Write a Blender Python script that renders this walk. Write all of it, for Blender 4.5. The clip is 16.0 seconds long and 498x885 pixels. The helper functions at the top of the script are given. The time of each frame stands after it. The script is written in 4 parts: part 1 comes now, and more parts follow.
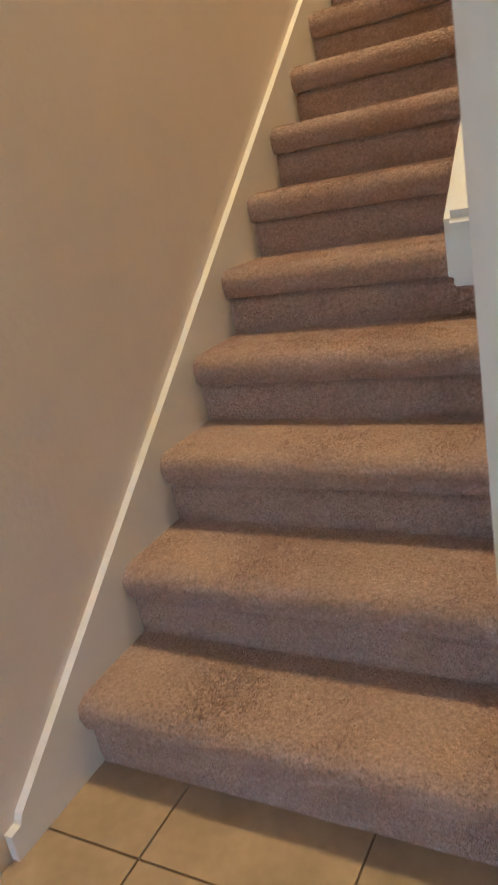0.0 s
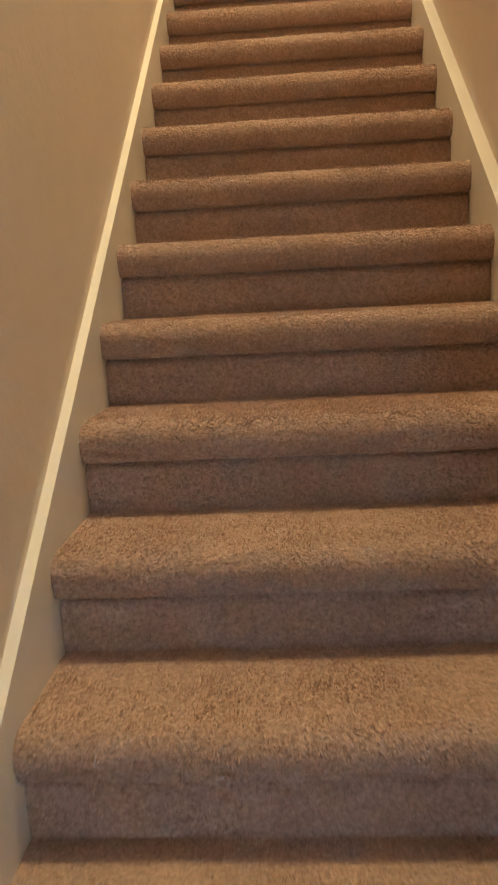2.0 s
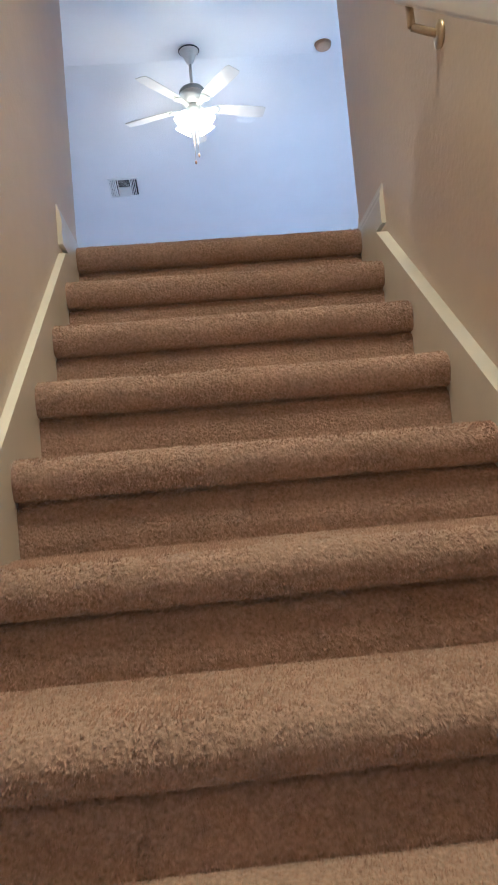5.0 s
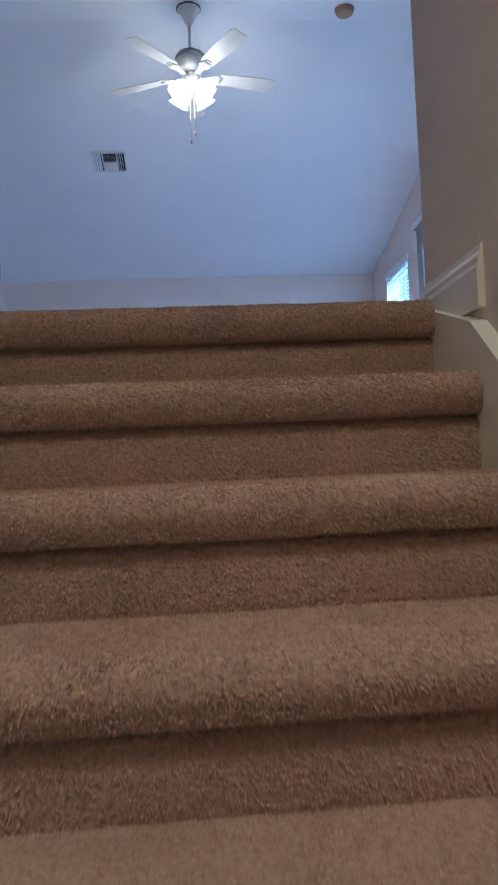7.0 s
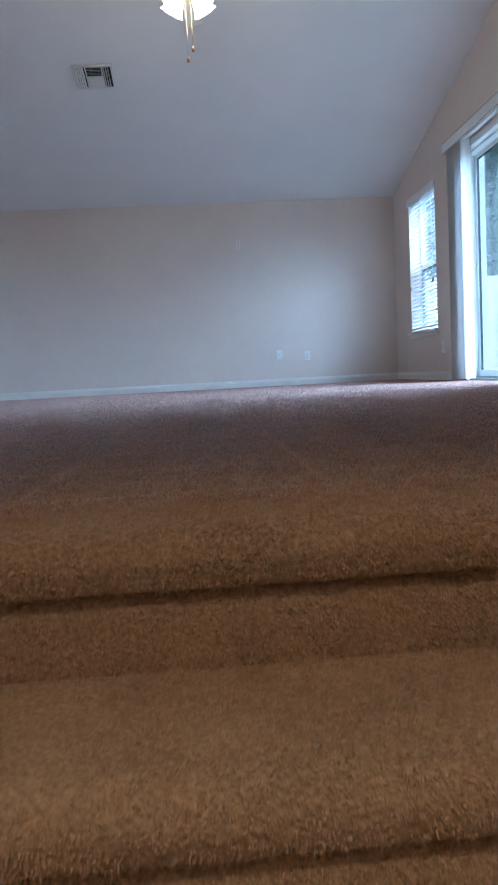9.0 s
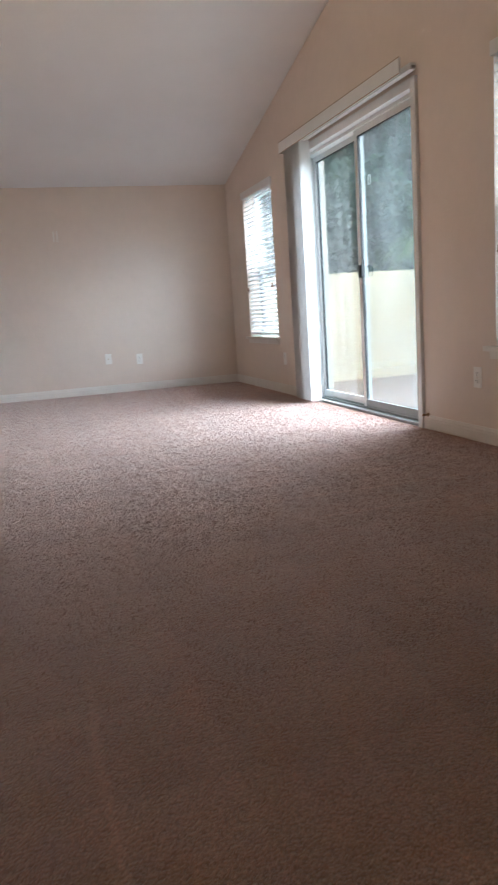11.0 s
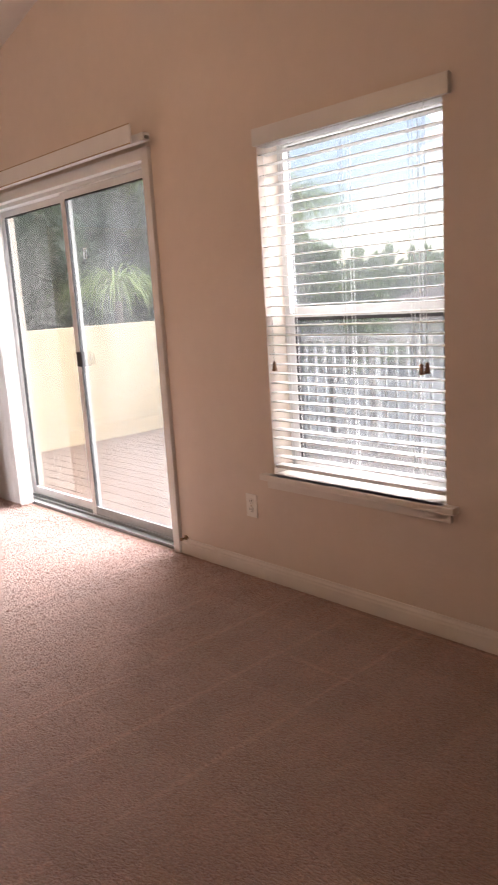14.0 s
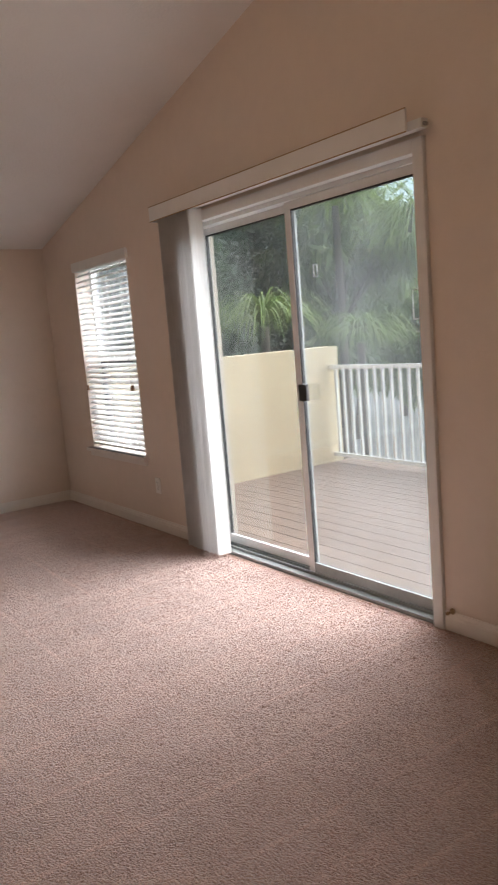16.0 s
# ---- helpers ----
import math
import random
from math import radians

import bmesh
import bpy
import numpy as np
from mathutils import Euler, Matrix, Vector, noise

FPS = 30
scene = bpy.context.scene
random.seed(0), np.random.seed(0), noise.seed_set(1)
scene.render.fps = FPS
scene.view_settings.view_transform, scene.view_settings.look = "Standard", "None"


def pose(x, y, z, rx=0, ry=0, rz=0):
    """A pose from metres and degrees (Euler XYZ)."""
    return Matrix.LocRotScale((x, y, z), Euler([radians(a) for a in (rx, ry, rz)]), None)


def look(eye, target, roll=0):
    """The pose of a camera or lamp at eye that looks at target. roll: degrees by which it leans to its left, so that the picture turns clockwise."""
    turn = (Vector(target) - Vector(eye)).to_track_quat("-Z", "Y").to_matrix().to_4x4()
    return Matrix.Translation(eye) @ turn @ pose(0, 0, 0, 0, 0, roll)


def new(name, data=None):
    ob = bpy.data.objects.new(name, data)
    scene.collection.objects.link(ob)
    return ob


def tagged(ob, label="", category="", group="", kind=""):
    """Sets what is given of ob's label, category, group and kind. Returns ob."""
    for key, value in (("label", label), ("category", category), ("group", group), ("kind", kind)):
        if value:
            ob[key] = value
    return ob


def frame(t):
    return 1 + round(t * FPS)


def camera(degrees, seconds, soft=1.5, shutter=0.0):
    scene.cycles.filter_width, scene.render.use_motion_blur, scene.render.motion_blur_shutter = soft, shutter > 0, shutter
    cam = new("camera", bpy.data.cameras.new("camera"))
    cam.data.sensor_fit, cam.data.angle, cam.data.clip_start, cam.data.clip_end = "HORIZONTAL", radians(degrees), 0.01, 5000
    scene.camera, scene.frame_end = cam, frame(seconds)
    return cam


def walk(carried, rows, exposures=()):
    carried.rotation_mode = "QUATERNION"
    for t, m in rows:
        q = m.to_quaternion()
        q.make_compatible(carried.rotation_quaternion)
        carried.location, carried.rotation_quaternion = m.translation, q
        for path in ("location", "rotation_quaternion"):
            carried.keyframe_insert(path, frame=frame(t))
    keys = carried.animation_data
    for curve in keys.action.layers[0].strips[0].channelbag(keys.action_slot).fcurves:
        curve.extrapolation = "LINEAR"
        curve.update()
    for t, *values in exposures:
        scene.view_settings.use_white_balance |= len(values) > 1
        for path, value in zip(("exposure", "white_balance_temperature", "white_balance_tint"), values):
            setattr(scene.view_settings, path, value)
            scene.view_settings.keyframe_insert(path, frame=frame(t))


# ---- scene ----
cam = camera(37.33, 16.0, soft=1.7, shutter=0.25)
PATH = [
    (0.0, (1.056, -0.904, 1.128), (-0.391, 1.528, 0.132), -10.93),
    (0.5, (0.832, -0.824, 1.187), (-0.197, 1.834, 0.251), -8.04),
    (1.0, (0.579, -0.717, 1.292), (-0.007, 2.138, 0.584), -5.07),
    (1.5, (0.439, -0.564, 1.334), (0.132, 2.358, 0.731), -3.70),
    (2.0, (0.411, -0.238, 1.318), (0.225, 2.694, 0.710), -2.99),
    (2.5, (0.335, 0.190, 1.313), (0.234, 3.143, 0.791), -3.46),
    (3.0, (0.315, 0.567, 1.542), (0.299, 3.545, 1.185), -4.34),
    (3.5, (0.289, 0.842, 1.734), (0.355, 3.830, 1.469), -4.94),
    (4.0, (0.298, 1.059, 1.900), (0.452, 4.053, 1.781), -4.59),
    (4.5, (0.331, 1.253, 2.082), (0.535, 4.244, 2.201), -4.57),
    (4.7, (0.342, 1.311, 2.147), (0.518, 4.297, 2.374), -5.21),
    (6.8, (0.371, 2.029, 2.665), (0.595, 5.018, 2.794), -2.70),
    (7.0, (0.384, 2.156, 2.723), (0.614, 5.146, 2.827), -2.54),
    (7.5, (0.349, 2.332, 2.878), (0.587, 5.322, 2.926), -2.52),
    (8.0, (0.394, 2.510, 2.974), (0.544, 5.506, 2.927), -2.75),
    (8.2, (0.392, 2.571, 3.026), (0.533, 5.566, 2.927), -2.79),
    (10.3, (0.510, 3.302, 3.652), (0.988, 6.226, 3.178), -3.87),
    (10.5, (0.531, 3.394, 3.736), (1.072, 6.303, 3.242), -3.96),
    (11.0, (0.546, 3.529, 3.861), (1.378, 6.364, 3.339), -3.82),
    (11.5, (0.601, 3.684, 3.999), (1.828, 6.373, 3.489), -3.02),
    (12.0, (0.686, 3.861, 4.098), (2.173, 6.412, 3.570), -2.89),
    (12.5, (0.674, 4.016, 4.160), (2.448, 6.359, 3.562), -2.81),
    (13.0, (0.627, 4.206, 4.310), (2.680, 6.283, 3.625), -3.05),
    (13.5, (0.633, 4.334, 4.365), (2.779, 6.319, 3.693), -3.00),
    (14.0, (0.595, 4.565, 4.395), (2.604, 6.720, 3.826), -3.59),
    (14.5, (0.533, 4.828, 4.434), (2.488, 7.034, 3.874), -4.07),
    (15.0, (0.488, 5.054, 4.445), (2.433, 7.276, 3.913), -4.24),
    (15.5, (0.493, 5.312, 4.445), (2.356, 7.614, 3.966), -4.14),
    (16.0, (0.466, 5.573, 4.440), (2.178, 7.997, 3.998), -4.72),
]
EXPOSURES = [
    (0.0, 4.15, 4550, 1), (1.5, 4.0, 4650, -1), (3.0, 4.2, 4550, -1), (4.5, 3.75, 3900, -1), (6.8, 3.05, 3520, 2), (7.5, 2.7, 3520, -2), (8.2, 2.7, 3650, -3),
    (10.3, 2.75, 5000, -1), (11.5, 2.75, 5700, 9), (12.5, 2.85, 6400, 20), (13.6, 2.95, 6700, 23), (15.0, 2.27, 6450, 15), (16.0, 2.25, 6300, 13),
]
walk(cam, [(t, look(eye, target, roll)) for t, eye, target, roll in PATH], EXPOSURES)

# ---- world, sun, lamps ----
world = bpy.data.worlds.new("world")
scene.world = world
world.use_nodes = True
wn, wl = world.node_tree.nodes, world.node_tree.links
sky = wn.new("ShaderNodeTexSky")
sky.sky_type, sky.sun_disc = "NISHITA", False
sky.sun_elevation, sky.sun_rotation = radians(40), radians(98)
sky.dust_density, sky.air_density = 1.0, 1.0
wl.new(sky.outputs[0], wn["Background"].inputs[0])
wn["Background"].inputs[1].default_value = 0.15
sun_data = bpy.data.lights.new("sun", "SUN")
sun_data.energy, sun_data.angle, sun_data.color = 4.2, radians(92), (0.97, 0.98, 1.0)
sun = new("sun", sun_data)
sun.matrix_world = look((20, 1, 17), (0, 4, 0))

d = bpy.data.lights.new("stairwell_bulb", "SPOT")   # recessed downlight over the stairs
d.energy, d.shadow_soft_size, d.color = 48, 0.30, (1.0, 0.61, 0.22)
d.spot_size, d.spot_blend = radians(96), 0.7
new("stairwell_bulb", d).location = (0.45, 1.3, 6.22)
# fill light added in the unseen hall to brighten the lowest steps
d = bpy.data.lights.new("hall_fill", "POINT")
d.energy, d.shadow_soft_size, d.color = 1.3, 0.12, (1.0, 0.68, 0.38)
new("hall_fill", d).location = (1.6, -2.2, 2.45)
FAN = (0.493, 7.74)
d = bpy.data.lights.new("fan_bulb", "POINT")
d.energy, d.shadow_soft_size, d.color = 1.7, 0.14, (1.0, 0.58, 0.26)
new("fan_bulb", d).location = (FAN[0], FAN[1], 5.44)

# ---- plan ----
RISE, RUN, STEPS, WIDE = 0.18, 0.229, 17, 0.896
H = RISE * STEPS            # upper floor
XW, YF = 2.942, 11.976      # window wall, far wall
ZC, SLOPE, YK = 5.305, 0.24, 7.88   # ceiling at the far wall, its slope, where it turns level
ZTOP = ZC + SLOPE * (YF - YK)
XL = -3.2                   # wall across the room from the windows
WT = 0.2                    # outer wall thickness


# ---- materials ----
def material(name, color, rough=0.8, metal=0.0, scale=30.0, vary=0.08, fine=400.0, fine_vary=0.0, bump=0.0, bump_scale=200.0,
             spec=0.5, big=None, per_object=0.0, island=0.0, clump=None, ridges=0.0):
    m = bpy.data.materials.new(name)
    m.use_nodes = True
    n, l = m.node_tree.nodes, m.node_tree.links
    b = n["Principled BSDF"]
    b.inputs["Roughness"].default_value, b.inputs["Metallic"].default_value = rough, metal
    b.inputs["Specular IOR Level"].default_value = spec
    co = n.new("ShaderNodeTexCoord")
    geo = n.new("ShaderNodeNewGeometry")

    def noise_tex(s, detail=4.0):
        t = n.new("ShaderNodeTexNoise")
        t.inputs["Scale"].default_value, t.inputs["Detail"].default_value = s, detail
        l.new(geo.outputs["Position"], t.inputs["Vector"])
        return t.outputs["Fac"]

    value = None

    def factor(sock, amount):
        r = n.new("ShaderNodeMapRange")
        r.inputs[1].default_value, r.inputs[2].default_value = 0.3, 0.7
        r.inputs[3].default_value, r.inputs[4].default_value = 1 - amount, 1 + amount
        l.new(sock, r.inputs[0])
        return r.outputs[0]

    def times(a, b_):
        if a is None:
            return b_
        t = n.new("ShaderNodeMath")
        t.operation = "MULTIPLY"
        l.new(a, t.inputs[0])
        l.new(b_, t.inputs[1])
        return t.outputs[0]

    if vary:
        value = times(value, factor(noise_tex(scale), vary))
    if fine_vary:
        value = times(value, factor(noise_tex(fine, 2.0), fine_vary))
    if big:
        value = times(value, factor(noise_tex(big[0], 3.0), big[1]))
    if per_object:
        info = n.new("ShaderNodeObjectInfo")
        r = n.new("ShaderNodeMapRange")
        r.inputs[3].default_value, r.inputs[4].default_value = 1 - per_object, 1 + per_object
        l.new(info.outputs["Random"], r.inputs[0])
        value = times(value, r.outputs[0])
    lumps = None
    if clump:    # tufts fallen together, self-shadow of the hollows put into the colour: (scale, shade, depth)
        lumps = noise_tex(clump[0], 5.0)
        value = times(value, factor(lumps, clump[1]))
    if ridges:   # pale lines left by the vacuum cleaner, broken up along their length
        wob = n.new("ShaderNodeTexNoise")
        wob.inputs["Scale"].default_value, wob.inputs["Detail"].default_value = 2.2, 5.0
        l.new(geo.outputs["Position"], wob.inputs["Vector"])
        sep = n.new("ShaderNodeSeparateXYZ")
        l.new(geo.outputs["Position"], sep.inputs[0])

        def calc(op, a, b_, c=None):
            t = n.new("ShaderNodeMath")
            t.operation = op
            for i, v in enumerate((a, b_, c)):
                if v is None:
                    continue
                if isinstance(v, (int, float)):
                    t.inputs[i].default_value = v
                else:
                    l.new(v, t.inputs[i])
            return t.outputs[0]

        for axis, period, start, seed in (("Y", 0.318, 5.01, 3.1), ("X", 0.46, 0.83, 8.7)):
            along = calc("MULTIPLY_ADD", wob.outputs["Fac"], 0.05, sep.outputs[axis])
            saw = calc("FRACT", calc("DIVIDE", calc("SUBTRACT", along, start + 0.025 - 20 * period), period), 0.0)
            near = calc("SUBTRACT", 1.0, calc("MULTIPLY", calc("ABSOLUTE", calc("SUBTRACT", saw, 0.5), 0.0), period / 0.016))
            line = n.new("ShaderNodeClamp")
            l.new(near, line.inputs[0])
            gate = n.new("ShaderNodeTexNoise")
            gate.noise_dimensions = "4D"
            gate.inputs["W"].default_value, gate.inputs["Scale"].default_value, gate.inputs["Detail"].default_value = seed, 1.1, 3.0
            l.new(geo.outputs["Position"], gate.inputs["Vector"])
            open_ = n.new("ShaderNodeMapRange")
            open_.inputs[1].default_value, open_.inputs[2].default_value = 0.47, 0.56
            l.new(gate.outputs["Fac"], open_.inputs[0])
            lane = calc("MULTIPLY_ADD", calc("SUBTRACT", saw, 0.5), ridges * 0.35, 1.0)
            value = times(value, lane)
            value = times(value, calc("MULTIPLY_ADD", calc("MULTIPLY", line.outputs[0], open_.outputs[0]), ridges, 1.0))
    if island:
        r = n.new("ShaderNodeMapRange")
        r.inputs[3].default_value, r.inputs[4].default_value = 1 - island, 1 + island
        l.new(geo.outputs["Random Per Island"], r.inputs[0])
        value = times(value, r.outputs[0])
    if value is not None:
        mix = n.new("ShaderNodeVectorMath")
        mix.operation = "SCALE"
        mix.inputs[0].default_value = color
        l.new(value, mix.inputs["Scale"])
        l.new(mix.outputs[0], b.inputs["Base Color"])
    else:
        b.inputs["Base Color"].default_value = (*color, 1)
    if bump:
        bp = n.new("ShaderNodeBump")
        bp.inputs["Strength"].default_value, bp.inputs["Distance"].default_value = 1.0, bump
        l.new(noise_tex(bump_scale, 3.0), bp.inputs["Height"])
        if lumps is not None:
            wide = n.new("ShaderNodeBump")
            wide.inputs["Strength"].default_value, wide.inputs["Distance"].default_value = 1.0, clump[2]
            l.new(lumps, wide.inputs["Height"])
            l.new(wide.outputs[0], bp.inputs["Normal"])
        l.new(bp.outputs[0], b.inputs["Normal"])
    return m


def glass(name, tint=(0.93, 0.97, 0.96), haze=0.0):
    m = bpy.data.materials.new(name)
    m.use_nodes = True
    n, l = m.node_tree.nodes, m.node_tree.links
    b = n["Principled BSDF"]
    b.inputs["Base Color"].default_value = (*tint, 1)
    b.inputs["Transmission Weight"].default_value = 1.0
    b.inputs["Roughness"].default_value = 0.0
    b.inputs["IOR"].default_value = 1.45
    if haze:   # film of dirt in patches; on the windows it also paints bloom
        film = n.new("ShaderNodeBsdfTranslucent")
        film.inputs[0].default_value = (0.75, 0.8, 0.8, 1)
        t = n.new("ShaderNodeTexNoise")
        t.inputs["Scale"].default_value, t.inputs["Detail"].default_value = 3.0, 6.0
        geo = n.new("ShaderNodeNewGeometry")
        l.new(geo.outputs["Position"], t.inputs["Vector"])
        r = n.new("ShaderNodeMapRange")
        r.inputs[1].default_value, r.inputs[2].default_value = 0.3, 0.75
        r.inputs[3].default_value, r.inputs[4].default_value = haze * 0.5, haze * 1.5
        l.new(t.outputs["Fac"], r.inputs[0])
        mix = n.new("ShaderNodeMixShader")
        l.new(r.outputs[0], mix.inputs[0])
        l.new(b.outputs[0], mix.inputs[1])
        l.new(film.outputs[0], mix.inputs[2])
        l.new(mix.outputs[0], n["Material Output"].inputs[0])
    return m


def glow(name, color, strength):
    m = material(name, (0.85, 0.82, 0.76), rough=0.4, vary=0)
    b = m.node_tree.nodes["Principled BSDF"]
    b.inputs["Emission Color"].default_value = (*color, 1)
    b.inputs["Emission Strength"].default_value = strength
    return m


WALL = material("wall_paint", (0.76, 0.664, 0.577), rough=0.75, scale=1.5, vary=0.03, fine=14.0, fine_vary=0.012, bump=0.0015, bump_scale=55.0, spec=0.3)
CEIL = material("ceiling_paint", (0.84, 0.835, 0.825), rough=0.9, scale=2.0, vary=0.02, bump=0.002, bump_scale=60.0, spec=0.2)
TRIM = material("trim_paint", (0.80, 0.76, 0.70), rough=0.45, scale=8.0, vary=0.03, bump=0.0004, bump_scale=120.0)
CARPET = material("carpet", (0.465, 0.318, 0.26), rough=1.0, scale=7.0, vary=0.07, fine=170.0, fine_vary=0.22, bump=0.007, bump_scale=170.0, spec=0.05, big=(1.3, 0.04), clump=(85.0, 0.14, 0.0075), ridges=0.24)
PILE = material("carpet_pile", (0.505, 0.340, 0.278), rough=0.95, scale=9.0, vary=0.07, fine=70.0, fine_vary=0.12, spec=0.08, big=(1.1, 0.04), island=0.20, clump=(85.0, 0.14, 0.005), ridges=0.24)
STAIR = material("stair_carpet", (0.455, 0.318, 0.245), rough=1.0, scale=9.0, vary=0.06, fine=170.0, fine_vary=0.22, bump=0.007, bump_scale=170.0, spec=0.05, big=(2.0, 0.05), clump=(110.0, 0.12, 0.004))
STAIRPILE = material("stair_pile", (0.485, 0.335, 0.258), rough=0.95, scale=9.0, vary=0.06, fine=70.0, fine_vary=0.12, spec=0.08, big=(2.0, 0.05), island=0.11, clump=(110.0, 0.12, 0.003))
for fibre in (CARPET, PILE, STAIR, STAIRPILE):
    s = fibre.node_tree.nodes["Principled BSDF"]
    s.inputs["Sheen Weight"].default_value, s.inputs["Sheen Roughness"].default_value = (0.6, 0.45) if fibre in (CARPET, PILE) else (0.25, 0.4)
TILE = material("floor_tile", (0.40, 0.29, 0.175), rough=0.35, scale=7.0, vary=0.16, fine=45.0, fine_vary=0.05, bump=0.0006, bump_scale=30.0, per_object=0.05)
GROUT = material("grout", (0.16, 0.115, 0.075), rough=0.95, scale=40.0, vary=0.15)
WHITE = material("white_vinyl", (0.78, 0.78, 0.76), rough=0.4, scale=10.0, vary=0.02)
SLAT = material("blind_slat", (0.82, 0.81, 0.78), rough=0.3, scale=10.0, vary=0.02)
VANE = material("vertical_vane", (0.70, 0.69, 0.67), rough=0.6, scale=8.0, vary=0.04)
ALU = material("mill_aluminium", (0.27, 0.29, 0.28), rough=0.5, metal=0.3, scale=30.0, vary=0.05)
SASH = material("white_aluminium", (0.72, 0.73, 0.72), rough=0.4, scale=20.0, vary=0.03)
DARK = material("near_black", (0.03, 0.03, 0.03), rough=0.6, scale=20.0, vary=0.1)
PLATE = material("ivory_plastic", (0.86, 0.84, 0.79), rough=0.35, vary=0)
BRASS = material("pale_brass", (0.62, 0.52, 0.36), rough=0.35, metal=0.8, vary=0.05)
FANWHITE = material("fan_white", (0.74, 0.71, 0.64), rough=0.4, scale=12.0, vary=0.03)
FANGREY = material("fan_grey_metal", (0.30, 0.29, 0.28), rough=0.35, metal=0.6, vary=0.03)
SHADE = glow("lit_glass_shade", (1.0, 0.70, 0.40), 0.6)
WOODTIP = material("wooden_tassel", (0.26, 0.14, 0.07), rough=0.5, scale=80.0, vary=0.2)
BEIGE = material("aged_beige_plastic", (0.40, 0.28, 0.16), rough=0.5, scale=30.0, vary=0.05)
STUCCO = material("stucco", (0.72, 0.60, 0.41), rough=0.9, scale=1.5, vary=0.05, fine=30.0, fine_vary=0.03, bump=0.002, bump_scale=80.0)
DECK = material("deck_board", (0.25, 0.175, 0.135), rough=0.7, scale=5.0, vary=0.10, fine=60.0, fine_vary=0.05, bump=0.001, bump_scale=70.0, per_object=0.08)
GRASS = material("grass", (0.07, 0.10, 0.035), rough=1.0, scale=0.4, vary=0.25, fine=8.0, fine_vary=0.2)
CONCRETE = material("pale_concrete", (0.28, 0.275, 0.26), rough=0.9, scale=0.5, vary=0.06, fine=10.0, fine_vary=0.05)
BARK = material("bark", (0.13, 0.10, 0.075), rough=0.95, scale=14.0, vary=0.3, bump=0.01, bump_scale=25.0)
LEAF = material("leaf", (0.20, 0.27, 0.11), rough=0.6, scale=1.6, vary=0.35, fine=9.0, fine_vary=0.25)
LEAFD = material("leaf_dark", (0.075, 0.12, 0.075), rough=0.6, scale=1.4, vary=0.35, fine=9.0, fine_vary=0.25)
FROND = material("frond", (0.32, 0.41, 0.13), rough=0.5, scale=3.0, vary=0.3)
ROOF = material("roof_shingle", (0.20, 0.135, 0.10), rough=0.9, scale=3.0, vary=0.15)


def thin(m, share, color):
    """Lets some light through a thin white sheet."""
    n, l = m.node_tree.nodes, m.node_tree.links
    t = n.new("ShaderNodeBsdfTranslucent")
    t.inputs[0].default_value = (*color, 1)
    mix = n.new("ShaderNodeMixShader")
    mix.inputs[0].default_value = share
    l.new(n["Principled BSDF"].outputs[0], mix.inputs[1])
    l.new(t.outputs[0], mix.inputs[2])
    l.new(mix.outputs[0], n["Material Output"].inputs[0])


thin(SLAT, 0.12, (0.85, 0.85, 0.82))
thin(VANE, 0.15, (0.8, 0.8, 0.8))
for leafy, tone in ((LEAF, (0.20, 0.28, 0.08)), (LEAFD, (0.10, 0.16, 0.07)), (FROND, (0.3, 0.42, 0.11))):
    thin(leafy, 0.35, tone)
# dark tints hold down the bright outdoors, each opening by its own amount
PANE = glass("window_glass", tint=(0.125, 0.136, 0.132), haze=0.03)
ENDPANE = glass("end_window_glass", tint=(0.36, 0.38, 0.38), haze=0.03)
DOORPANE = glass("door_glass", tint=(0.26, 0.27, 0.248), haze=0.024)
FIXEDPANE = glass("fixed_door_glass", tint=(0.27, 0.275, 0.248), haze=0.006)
PANEDARK = material("far_window", (0.05, 0.06, 0.07), rough=0.1, vary=0)


# ---- mesh helpers ----
def add_box(bm, x0, x1, y0, y1, z0, z1, bevel=0.0):
    r = bmesh.ops.create_cube(bm, size=1.0, matrix=Matrix.LocRotScale(((x0 + x1) / 2, (y0 + y1) / 2, (z0 + z1) / 2), None, (x1 - x0, y1 - y0, z1 - z0)))
    if bevel:
        edges = list({e for v in r["verts"] for e in v.link_edges})
        bmesh.ops.bevel(bm, geom=edges, offset=bevel, segments=2, affect="EDGES", profile=0.7)
    return r


def box(*a, bevel=0.0):
    bm = bmesh.new()
    add_box(bm, *a, bevel=bevel)
    return bm


def add_lathe(bm, pts, at=(0, 0, 0), seg=24, m=None):
    """A turned shape: pts are (radius, height)."""
    rings = []
    for r, z in pts:
        rings.append([bm.verts.new((r * math.cos(2 * math.pi * i / seg), r * math.sin(2 * math.pi * i / seg), z)) for i in range(seg)])
    faces = []
    for a, b in zip(rings, rings[1:]):
        for i in range(seg):
            faces.append(bm.faces.new((a[i], a[(i + 1) % seg], b[(i + 1) % seg], b[i])))
    for ring, flip in ((rings[0], True), (rings[-1], False)):
        faces.append(bm.faces.new(ring[::-1] if flip else ring))
    verts = [v for ring in rings for v in ring]
    bmesh.ops.transform(bm, matrix=Matrix.Translation(at) @ (m or Matrix()), verts=verts)
    for f in faces:
        f.smooth = True


def lathe(pts, at=(0, 0, 0), seg=24, m=None):
    bm = bmesh.new()
    add_lathe(bm, pts, at, seg, m)
    return bm


def add_tube(bm, a, b, r0, r1, seg=6):
    a, b = Vector(a), Vector(b)
    q = (b - a).to_track_quat("Z", "Y").to_matrix().to_4x4()
    add_lathe(bm, [(r0, 0), (r1, (b - a).length)], a, seg, q)


